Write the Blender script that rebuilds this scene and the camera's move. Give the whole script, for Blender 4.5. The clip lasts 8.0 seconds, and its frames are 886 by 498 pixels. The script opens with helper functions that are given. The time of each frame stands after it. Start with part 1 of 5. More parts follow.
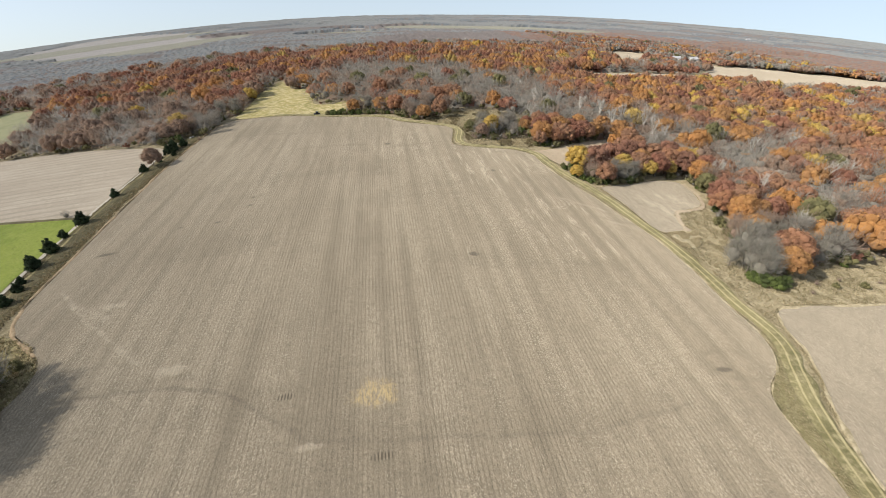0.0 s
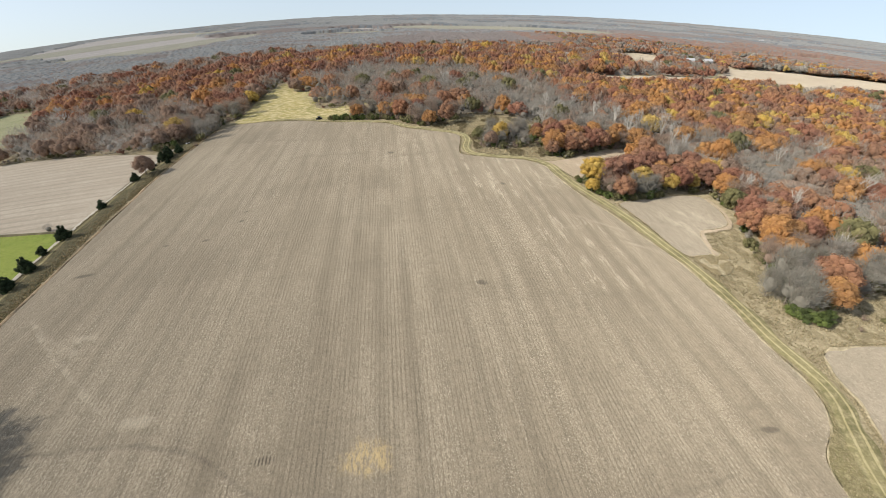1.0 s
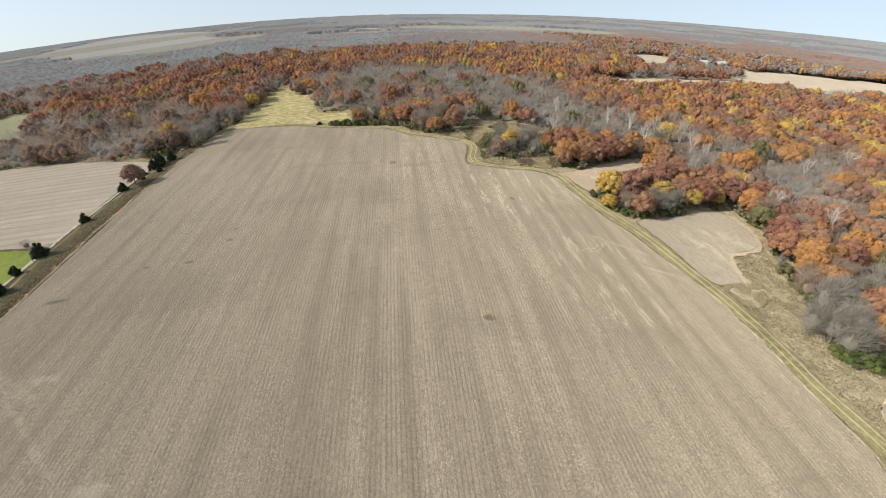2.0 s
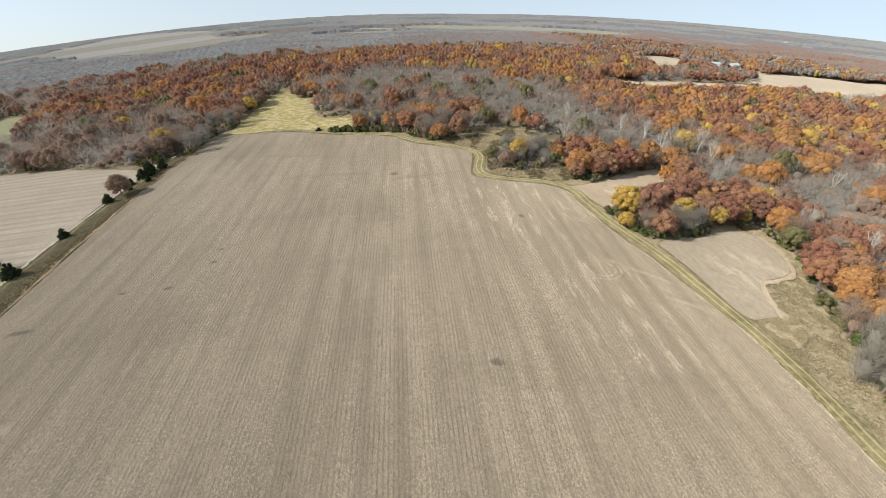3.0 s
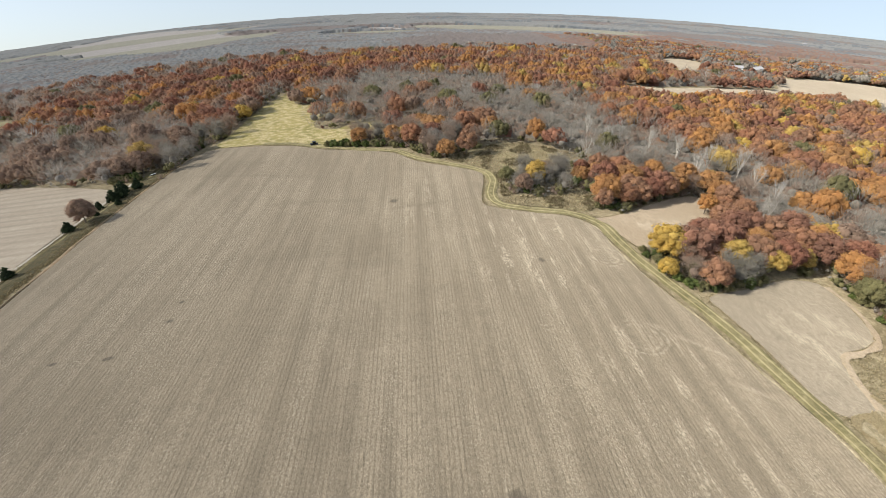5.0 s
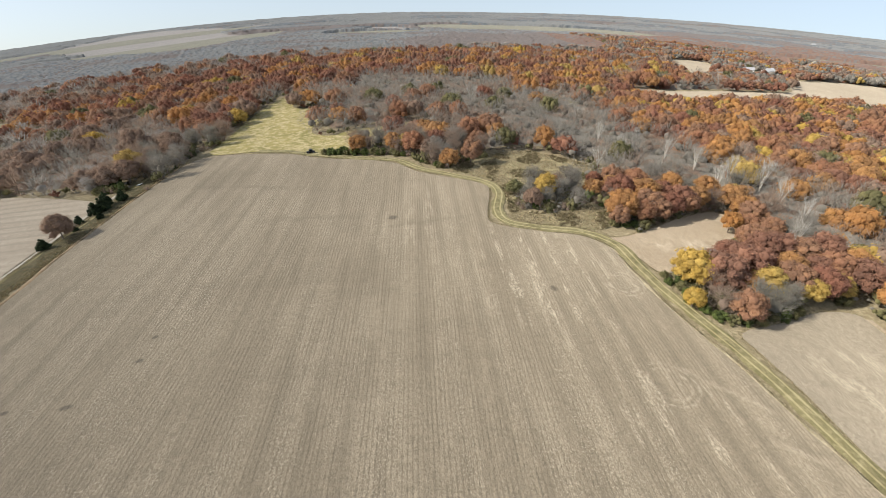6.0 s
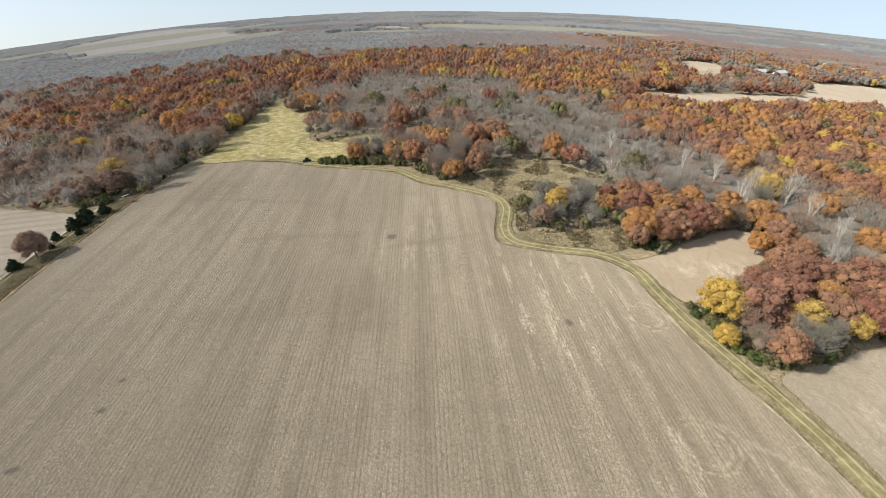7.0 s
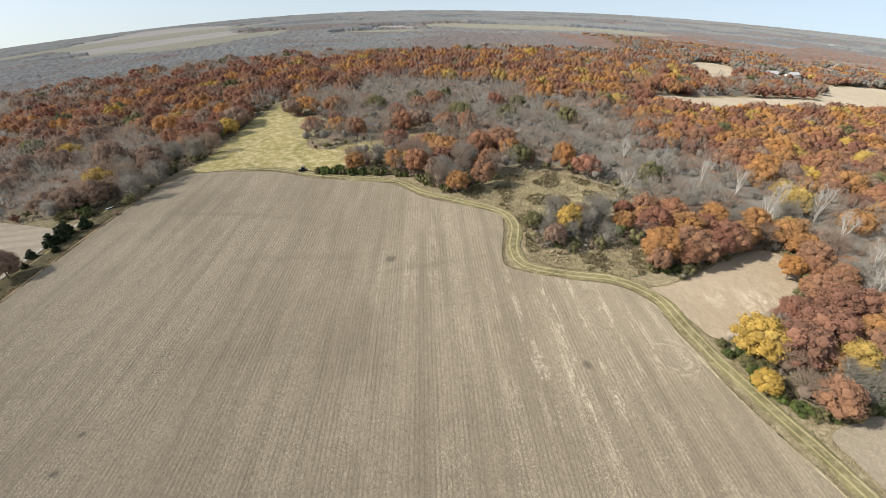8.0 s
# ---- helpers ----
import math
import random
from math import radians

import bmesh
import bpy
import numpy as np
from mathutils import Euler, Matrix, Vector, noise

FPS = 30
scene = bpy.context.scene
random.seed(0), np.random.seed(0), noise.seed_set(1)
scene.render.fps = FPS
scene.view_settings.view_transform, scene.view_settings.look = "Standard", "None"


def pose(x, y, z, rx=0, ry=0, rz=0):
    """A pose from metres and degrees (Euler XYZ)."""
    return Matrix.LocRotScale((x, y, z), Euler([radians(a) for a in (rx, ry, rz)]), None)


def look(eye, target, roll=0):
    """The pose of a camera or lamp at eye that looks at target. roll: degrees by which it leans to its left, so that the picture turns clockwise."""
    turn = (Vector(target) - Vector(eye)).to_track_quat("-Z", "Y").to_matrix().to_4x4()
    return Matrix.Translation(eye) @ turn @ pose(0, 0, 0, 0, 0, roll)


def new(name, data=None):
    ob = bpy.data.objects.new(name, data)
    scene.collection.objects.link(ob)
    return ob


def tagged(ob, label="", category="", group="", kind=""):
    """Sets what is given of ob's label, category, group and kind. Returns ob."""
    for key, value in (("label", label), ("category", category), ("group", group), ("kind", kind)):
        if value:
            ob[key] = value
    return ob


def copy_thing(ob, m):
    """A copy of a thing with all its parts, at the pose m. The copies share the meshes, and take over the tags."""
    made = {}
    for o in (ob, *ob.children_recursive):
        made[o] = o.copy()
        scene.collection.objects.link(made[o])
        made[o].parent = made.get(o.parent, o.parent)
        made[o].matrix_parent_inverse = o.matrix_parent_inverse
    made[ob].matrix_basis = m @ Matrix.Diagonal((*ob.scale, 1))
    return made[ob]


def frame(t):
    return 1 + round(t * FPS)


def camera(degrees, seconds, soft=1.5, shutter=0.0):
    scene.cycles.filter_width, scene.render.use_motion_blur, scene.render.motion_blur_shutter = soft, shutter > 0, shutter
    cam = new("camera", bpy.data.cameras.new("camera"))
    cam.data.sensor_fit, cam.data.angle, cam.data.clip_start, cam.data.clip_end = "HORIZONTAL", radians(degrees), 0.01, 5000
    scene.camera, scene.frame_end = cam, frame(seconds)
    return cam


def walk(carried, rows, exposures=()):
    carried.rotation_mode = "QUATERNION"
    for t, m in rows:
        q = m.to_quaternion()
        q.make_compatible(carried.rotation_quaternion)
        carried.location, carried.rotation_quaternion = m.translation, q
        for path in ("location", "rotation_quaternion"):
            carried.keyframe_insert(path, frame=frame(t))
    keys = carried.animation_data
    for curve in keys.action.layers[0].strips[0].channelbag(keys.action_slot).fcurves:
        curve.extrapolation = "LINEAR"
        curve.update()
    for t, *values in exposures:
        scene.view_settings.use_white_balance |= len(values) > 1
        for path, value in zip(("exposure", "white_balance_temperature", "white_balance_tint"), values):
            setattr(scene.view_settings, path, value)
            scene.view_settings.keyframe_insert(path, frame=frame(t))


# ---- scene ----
# ---------------------------------------------------------------- camera
cam = camera(88.2, 8.0, soft=0.55)
ROWS = [  # seconds, x, y, z, yaw, pitch, roll
    (0.0, 1.558, 0.140, 60.554, -8.085, -30.852, 1.053),
    (1.0, 3.577, 12.605, 60.480, -7.126, -30.894, 1.122),
    (2.0, 5.411, 25.122, 60.409, -6.318, -30.945, 1.190),
    (3.0, 7.045, 37.650, 60.341, -5.633, -31.005, 1.259),
    (4.0, 8.469, 50.145, 60.275, -5.048, -31.075, 1.328),
    (5.0, 9.669, 62.566, 60.212, -4.536, -31.153, 1.397),
    (6.0, 10.634, 74.870, 60.152, -4.074, -31.240, 1.465),
    (7.0, 11.351, 87.014, 60.095, -3.634, -31.336, 1.534),
    (8.0, 11.808, 98.956, 60.040, -3.194, -31.442, 1.603),
]
walk(cam, [(t, pose(x, y, z, 90 + p, 0, w) @ pose(0, 0, 0, 0, 0, r)) for t, x, y, z, w, p, r in ROWS],
     exposures=[(0.0, 0.59, 6480, 10)])

# ---------------------------------------------------------------- sky and sun
SUN_AWAY, SUN_HIGH = (0.98, 0.20), radians(36)   # the way the shadows fall; the sun's height
world = bpy.data.worlds.new("world")
scene.world = world
world.use_nodes = True
wn = world.node_tree.nodes
sky = wn.new("ShaderNodeTexSky")
sky.sky_type, sky.sun_disc = "NISHITA", False
sky.sun_elevation, sky.sun_rotation = SUN_HIGH, math.atan2(-SUN_AWAY[0], -SUN_AWAY[1])
sky.altitude, sky.air_density, sky.dust_density, sky.ozone_density = 300, 1.0, 3.0, 1.4
wn["Background"].inputs["Strength"].default_value = 0.142
# the land is domed to fit the view, so the clear sky is carried a little below eye level
dome, lifted = wn.new("ShaderNodeTexCoord"), wn.new("ShaderNodeVectorMath")
lifted.operation = "ADD"
lifted.inputs[1].default_value = (0, 0, 0.19)
world.node_tree.links.new(dome.outputs["Generated"], lifted.inputs[0])
world.node_tree.links.new(lifted.outputs[0], sky.inputs["Vector"])
# thin high cloud pales the blue evenly
veil = wn.new("ShaderNodeMix")
veil.data_type = "RGBA"
veil.inputs[0].default_value = 0.42
veil.inputs[7].default_value = (3.75, 3.9, 3.95, 1)
world.node_tree.links.new(sky.outputs["Color"], veil.inputs[6])
world.node_tree.links.new(veil.outputs[2], wn["Background"].inputs["Color"])
sun = new("sun", bpy.data.lights.new("sun", "SUN"))
sun.data.energy, sun.data.angle, sun.data.color = 3.9, radians(0.53), (1.0, 0.95, 0.87)
sun.matrix_world = look((-SUN_AWAY[0] * 200, -SUN_AWAY[1] * 200, 200 * math.tan(SUN_HIGH)), (0, 0, 0))

# ---------------------------------------------------------------- small tools
rng = np.random.default_rng(7)


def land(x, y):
    """Height of the land: a broad rise, domed to fit the bowed horizon in the camera's view."""
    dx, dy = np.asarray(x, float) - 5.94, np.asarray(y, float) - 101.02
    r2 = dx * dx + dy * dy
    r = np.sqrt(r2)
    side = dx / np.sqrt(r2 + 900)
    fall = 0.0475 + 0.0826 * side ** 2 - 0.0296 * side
    tilt = np.clip(0.0276 * (side - 0.38), -0.006, 0.011)    # far slope shifted west and east to fit the horizon in view
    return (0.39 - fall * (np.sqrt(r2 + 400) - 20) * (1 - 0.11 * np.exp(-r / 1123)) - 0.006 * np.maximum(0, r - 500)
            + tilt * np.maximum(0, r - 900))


def waves(x, y, size, seed=0):
    """Smooth wandering values of about -1 to 1, with bumps of that size."""
    a = np.zeros_like(np.asarray(x, float))
    r = np.random.default_rng(seed)
    for i in range(7):
        w, p = r.uniform(0, 6.28), r.uniform(0, 6.28)
        f = 6.28 / size * r.uniform(0.55, 1.6)
        a = a + np.sin((x * math.cos(w) + y * math.sin(w)) * f + p)
    return a / 3.2


def smooth_line(pts, closed=False, step=6):
    """Catmull-Rom curve through plan points."""
    p = np.array(pts, float)
    n, out = len(p), []
    for i in range(n if closed else n - 1):
        if closed:
            a, b, c, d = p[i - 1], p[i], p[(i + 1) % n], p[(i + 2) % n]
        else:
            a, b, c, d = p[max(i - 1, 0)], p[i], p[i + 1], p[min(i + 2, n - 1)]
        for k in range(step):
            t = k / step
            out.append(0.5 * (2 * b + (c - a) * t + (2 * a - 5 * b + 4 * c - d) * t * t + (3 * b - a - 3 * c + d) * t ** 3))
    if not closed:
        out.append(p[-1])
    return np.array(out)


def inside(poly, x, y):
    """Which of the points lie in the outline."""
    x, y = np.asarray(x, float), np.asarray(y, float)
    hit = np.zeros(x.shape, bool)
    for (x0, y0), (x1, y1) in zip(poly, np.roll(poly, -1, 0)):
        if y0 != y1:
            hit ^= ((y0 > y) != (y1 > y)) & (x < (x1 - x0) * (y - y0) / (y1 - y0) + x0)
    return hit


def near_line(line, x, y):
    """Distance of points from a line in the plan."""
    best = np.full(np.asarray(x, float).shape, 1e9)
    for a, b in zip(line[:-1], line[1:]):
        d = b - a
        t = np.clip(((x - a[0]) * d[0] + (y - a[1]) * d[1]) / max(d @ d, 1e-9), 0, 1)
        best = np.minimum(best, np.hypot(x - a[0] - t * d[0], y - a[1] - t * d[1]))
    return best


def quad_mesh(name, verts, quads, mats, index=None, var=None, smooth=False, tone=None):
    """One mesh from arrays of corners and four-sided faces."""
    me = bpy.data.meshes.new(name)
    verts, quads = np.asarray(verts, np.float32), np.asarray(quads, np.int32)
    me.vertices.add(len(verts))
    me.vertices.foreach_set("co", verts.ravel())
    me.loops.add(quads.size)
    me.loops.foreach_set("vertex_index", quads.ravel())
    me.polygons.add(len(quads))
    me.polygons.foreach_set("loop_start", np.arange(0, quads.size, 4, dtype=np.int32))
    for m in mats:
        me.materials.append(m)
    if index is not None:
        me.polygons.foreach_set("material_index", np.asarray(index, np.int32))
    if smooth:
        me.polygons.foreach_set("use_smooth", np.ones(len(quads), bool))
    if var is not None:
        me.attributes.new("var", "FLOAT", "POINT").data.foreach_set("value", np.asarray(var, np.float32))
    if tone is not None:
        me.attributes.new("tone", "FLOAT", "POINT").data.foreach_set("value", np.asarray(tone, np.float32))
    me.update(calc_edges=True)
    me.validate()
    return me


def part(name, me, parent, label=""):
    """A mesh as one part of a thing."""
    ob = new(name, me)
    ob.parent = parent
    return tagged(ob, label)


# ---------------------------------------------------------------- materials
def nodes_of(name, rough=0.9):
    m = bpy.data.materials.new(name)
    m.use_nodes = True
    nt = m.node_tree
    b = nt.nodes["Principled BSDF"]
    b.inputs["Roughness"].default_value = rough
    b.inputs["Specular IOR Level"].default_value = 0.15
    b.inputs["Diffuse Roughness"].default_value = 0.9
    return m, nt, b


class Graph:
    """Short ways to wire shader nodes."""

    def __init__(self, nt):
        self.nt = nt
        self.at = nt.nodes.new("ShaderNodeTexCoord").outputs["Object"]

    def put(self, kind, **values):
        n = self.nt.nodes.new(kind)
        for key, value in values.items():
            if key == "op":
                n.operation = value
            elif key == "blend":
                n.blend_type = value
        return n

    def join(self, a, b):
        if isinstance(a, (int, float)):
            b.default_value = a
        elif isinstance(a, tuple):
            b.default_value = (*a, 1.0) if len(a) == 3 and b.type == "RGBA" else a
        else:
            self.nt.links.new(a, b)

    def noise(self, scale, detail=4.0, stretch=(1, 1, 1), rough=0.6, shift=(0, 0, 0)):
        m = self.nt.nodes.new("ShaderNodeMapping")
        m.inputs["Scale"].default_value = stretch
        m.inputs["Location"].default_value = shift
        self.nt.links.new(self.at, m.inputs["Vector"])
        n = self.nt.nodes.new("ShaderNodeTexNoise")
        n.inputs["Scale"].default_value, n.inputs["Detail"].default_value = scale, detail
        n.inputs["Roughness"].default_value = rough
        self.nt.links.new(m.outputs["Vector"], n.inputs["Vector"])
        return n.outputs["Fac"]

    def step(self, value, low, high, to=1.0, start=0.0):
        n = self.nt.nodes.new("ShaderNodeMapRange")
        n.interpolation_type = "SMOOTHSTEP"
        self.join(value, n.inputs["Value"])
        n.inputs["From Min"].default_value, n.inputs["From Max"].default_value = low, high
        n.inputs["To Min"].default_value, n.inputs["To Max"].default_value = start, to
        return n.outputs["Result"]

    def math(self, op, a, b=0.0, c=0.0):
        n = self.put("ShaderNodeMath", op=op)
        self.join(a, n.inputs[0])
        self.join(b, n.inputs[1])
        if op == "MULTIPLY_ADD":
            self.join(c, n.inputs[2])
        return n.outputs[0]

    def mix(self, fac, a, b, blend="MIX"):
        n = self.nt.nodes.new("ShaderNodeMix")
        n.data_type, n.blend_type = "RGBA", blend
        self.join(fac, n.inputs[0])
        self.join(a, n.inputs[6])
        self.join(b, n.inputs[7])
        return n.outputs[2]

    def axis(self):
        n = self.nt.nodes.new("ShaderNodeSeparateXYZ")
        self.nt.links.new(self.at, n.inputs[0])
        return n.outputs

    def spot(self, x, y, rx, ry, ragged=0.4):
        """A ragged patch round a place: 1 within, 0 outside."""
        ax = self.axis()
        dx = self.math("MULTIPLY", self.math("SUBTRACT", ax[0], x), 1 / rx)
        dy = self.math("MULTIPLY", self.math("SUBTRACT", ax[1], y), 1 / ry)
        d = self.math("SQRT", self.math("ADD", self.math("MULTIPLY", dx, dx), self.math("MULTIPLY", dy, dy)))
        d = self.math("MULTIPLY_ADD", self.noise(0.5, 3), ragged * 2, self.math("SUBTRACT", d, ragged))
        return self.step(d, 0.35, 1.15, 0.0, 1.0)

    def hoop(self, x, y, radius, wide):
        """A wheel mark that runs round a place: 1 on it, 0 off it."""
        ax = self.axis()
        dx, dy = self.math("SUBTRACT", ax[0], x), self.math("SUBTRACT", ax[1], y)
        d = self.math("SQRT", self.math("ADD", self.math("MULTIPLY", dx, dx), self.math("MULTIPLY", dy, dy)))
        d = self.math("ABSOLUTE", self.math("SUBTRACT", d, radius))
        return self.step(d, 0.0, wide, 0.0, 1.0)

    def stroke(self, x0, y0, x1, y1, wide):
        """A straight soft mark from one place to another."""
        ax = self.axis()
        dx, dy = x1 - x0, y1 - y0
        n = math.hypot(dx, dy)
        s = self.math("ADD", self.math("MULTIPLY_ADD", ax[0], dx / n, -(x0 * dx + y0 * dy) / n), self.math("MULTIPLY", ax[1], dy / n))
        o = self.math("ADD", self.math("MULTIPLY_ADD", ax[0], -dy / n, (x0 * dy - y0 * dx) / n), self.math("MULTIPLY", ax[1], dx / n))
        o = self.math("MULTIPLY_ADD", self.math("SUBTRACT", self.noise(0.16, 3), 0.5), wide * 2.6, o)
        ends = self.math("MULTIPLY", self.step(s, -wide, wide), self.step(s, n - wide, n + wide, 0.0, 1.0))
        return self.math("MULTIPLY", ends, self.step(self.math("ABSOLUTE", o), 0.0, wide, 0.0, 1.0))

    def bump(self, height, strength, distance, bsdf):
        n = self.nt.nodes.new("ShaderNodeBump")
        n.inputs["Strength"].default_value, n.inputs["Distance"].default_value = strength, distance
        self.join(height, n.inputs["Height"])
        self.nt.links.new(n.outputs["Normal"], bsdf.inputs["Normal"])


def soil(name, dark, light, pale, rows=True, streaks=(), along=(1, 0.03, 1)):
    """Harvested field: bare earth with crop rows, residue flecks and damp bands."""
    m, nt, b = nodes_of(name, 0.95)
    g = Graph(nt)
    big = g.noise(0.018, 3, (1.3, 0.8, 1))
    col = g.mix(g.step(big, 0.36, 0.66), dark, light)
    if rows:
        band = g.noise(0.16, 2, along)
        col = g.mix(g.step(band, 0.40, 0.62, 0.5), col, tuple(c * 0.78 for c in dark))
        fine = g.noise(1.3, 3, along, 0.7)
        col = g.mix(g.step(fine, 0.46, 0.70, 0.26), col, tuple(c * 1.2 for c in light))
        across = g.axis()[0 if along[1] < 1 else 1]
        lane = g.math("SINE", g.math("MULTIPLY_ADD", across, 6.2832 / 4.6, g.math("MULTIPLY", g.noise(0.02, 2, (1, 1, 1), 0.5, (2, 6, 0)), 5.0)))
        faded = g.step(g.noise(0.022, 3, (1, 0.5, 1), 0.5, (14, 3, 0)), 0.36, 0.60, 0.60, 0.22)
        col = g.mix(g.math("MULTIPLY", g.step(lane, 0.0, 1.0), faded), col, tuple(c * 0.66 for c in dark))
    else:
        lane = None
    clods = g.noise(0.9, 6, (1, 0.6, 1), 0.8)
    col = g.mix(g.step(clods, 0.38, 0.7, 0.55), col, tuple(c * 0.66 for c in dark))
    grit = g.noise(2.6, 4, (1, 0.55, 1), 0.85, (9, 2, 0))
    col = g.mix(g.step(grit, 0.50, 0.64, 0.62), col, tuple(c * 0.58 for c in dark))
    flecks = g.noise(4.8, 4, (1, 0.6, 1), 0.85, (3, 8, 0))
    col = g.mix(g.step(flecks, 0.51, 0.66, 0.60), col, pale)
    worn = g.noise(0.05, 4, (1, 1, 1), 0.7, (31, 17, 0))
    col = g.mix(g.step(worn, 0.50, 0.72, 0.30), col, tuple(c * 0.7 for c in dark))
    for x, y, rx, ry in streaks:
        clump = g.step(g.noise(0.20, 3, (1.3, 0.6, 1), 0.6, (x, y, 0)), 0.46, 0.60)
        bits = g.step(g.noise(2.0, 5, (1, 0.5, 1), 0.85, (y, x, 0)), 0.46, 0.60, 0.62, 0.05)
        chaff = g.math("MULTIPLY", g.math("MULTIPLY", clump, bits), g.spot(x, y, rx, ry))
        if lane:
            chaff = g.math("MULTIPLY", chaff, g.step(lane, -0.7, 0.3, 0.1, 1.0))
        col = g.mix(chaff, col, pale)
    nt.links.new(col, b.inputs["Base Color"])
    g.bump(g.noise(1.7, 5, (1, 0.6, 1), 0.75), 0.6, 0.25, b)
    return m, g, b, col


def turf(name, dark, light, straw, scale=1.0, amount=0.5):
    """Rough grass: tufts, thatch and bare patches."""
    m, nt, b = nodes_of(name, 0.95)
    g = Graph(nt)
    col = g.mix(g.step(g.noise(0.06 * scale, 4), 0.38, 0.62), dark, light)
    col = g.mix(g.step(g.noise(0.35 * scale, 5, rough=0.7), 0.42, 0.66, amount), col, straw)
    col = g.mix(g.step(g.noise(1.6 * scale, 5, rough=0.75, shift=(5, 5, 0)), 0.42, 0.7, 0.6), col, tuple(c * 0.55 for c in dark))
    nt.links.new(col, b.inputs["Base Color"])
    g.bump(g.noise(1.3 * scale, 5, rough=0.8), 0.8, 0.4, b)
    return m


def leaf(name, a, b2, c, gap_shade=0.30):
    """Leaves of one kind of tree: a hue for each tree, a tone for each bough."""
    m, nt, b = nodes_of(name, 0.8)
    g = Graph(nt)
    hue, bough = nt.nodes.new("ShaderNodeAttribute"), nt.nodes.new("ShaderNodeAttribute")
    hue.attribute_name, bough.attribute_name = "var", "tone"
    info = nt.nodes.new("ShaderNodeObjectInfo")
    v = g.math("FRACT", g.math("ADD", hue.outputs["Fac"], info.outputs["Random"]))
    col = g.mix(g.step(v, 0.0, 1.0), a, b2)
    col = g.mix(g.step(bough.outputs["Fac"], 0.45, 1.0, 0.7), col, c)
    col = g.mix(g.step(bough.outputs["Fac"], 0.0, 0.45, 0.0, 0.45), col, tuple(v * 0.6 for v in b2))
    # dark specks painted for the shade in gaps between leaves
    leaf_gaps = g.noise(3.4, 3, rough=0.7)
    col = g.mix(g.step(leaf_gaps, 0.44, 0.66, gap_shade), col, tuple(v * 0.45 for v in b2))
    g.bump(g.noise(2.2, 3, rough=0.7), 0.7, 0.35, b)
    nt.links.new(col, b.inputs["Base Color"])
    tr = nt.nodes.new("ShaderNodeBsdfTranslucent")
    nt.links.new(col, tr.inputs["Color"])
    mx = nt.nodes.new("ShaderNodeMixShader")
    mx.inputs[0].default_value = 0.42
    nt.links.new(b.outputs[0], mx.inputs[1])
    nt.links.new(tr.outputs[0], mx.inputs[2])
    nt.links.new(mx.outputs[0], nt.nodes["Material Output"].inputs["Surface"])
    return m


def plain(name, a, b2, scale, rough=0.9):
    m, nt, b = nodes_of(name, rough)
    g = Graph(nt)
    nt.links.new(g.mix(g.step(g.noise(scale, 5, rough=0.7), 0.35, 0.65), a, b2), b.inputs["Base Color"])
    g.bump(g.noise(scale * 3, 4), 0.5, 0.1, b)
    return m


KINDS = ["rust", "orange", "yellow", "maroon", "brown", "olive", "grey", "green", "pale", "ash", "twiggy", "silver", "russet"]
LEAVES = {
    "rust": leaf("rust_leaves", (0.422, 0.211, 0.12), (0.37, 0.222, 0.142), (0.524, 0.302, 0.165)),
    "orange": leaf("orange_leaves", (0.526, 0.269, 0.0952), (0.437, 0.252, 0.118), (0.638, 0.364, 0.134)),
    "yellow": leaf("yellow_leaves", (0.583, 0.4, 0.0918), (0.475, 0.346, 0.13), (0.691, 0.518, 0.162)),
    "maroon": leaf("maroon_leaves", (0.345, 0.16, 0.105), (0.30, 0.17, 0.118), (0.44, 0.235, 0.15)),
    "brown": leaf("brown_leaves", (0.358, 0.263, 0.196), (0.319, 0.246, 0.19), (0.459, 0.342, 0.246), 0.2),
    "olive": leaf("olive_leaves", (0.22, 0.21, 0.10), (0.175, 0.165, 0.08), (0.31, 0.28, 0.13)),
    "grey": leaf("bare_grey_twigs", (0.336, 0.308, 0.258), (0.302, 0.28, 0.235), (0.442, 0.403, 0.342), 0.2),
    "green": leaf("green_leaves", (0.125, 0.16, 0.05), (0.095, 0.12, 0.045), (0.20, 0.245, 0.07)),
    # cool grey twigs with the haze of far woods painted in
    "ash": leaf("far_hazed_twigs", (0.33, 0.33, 0.318), (0.355, 0.352, 0.335), (0.315, 0.32, 0.315), 0.12),
    "twiggy": leaf("brown_bare_twigs", (0.308, 0.286, 0.231), (0.275, 0.259, 0.215), (0.407, 0.369, 0.303), 0.2),
    "russet": leaf("russet_leaves", (0.354, 0.242, 0.171), (0.319, 0.23, 0.171), (0.448, 0.319, 0.224), 0.35),
    # bare twigs lightened to put the western haze and glare into their colour
    "silver": leaf("haze_paled_twigs", (0.40, 0.375, 0.335), (0.36, 0.34, 0.305), (0.47, 0.44, 0.40), 0.15),
    "pale": leaf("pale_bare_twigs", (0.48, 0.45, 0.39), (0.42, 0.395, 0.345), (0.60, 0.57, 0.50), 0.1),
}
LEAF_LIST = [LEAVES[k] for k in KINDS]
BARK = plain("bark", (0.16, 0.13, 0.10), (0.25, 0.21, 0.17), 3.0)
PALE_BARK = plain("pale_bark", (0.40, 0.37, 0.32), (0.56, 0.53, 0.47), 2.0)
CEDAR = leaf("cedar_needles", (0.035, 0.055, 0.025), (0.03, 0.045, 0.022), (0.06, 0.085, 0.035))


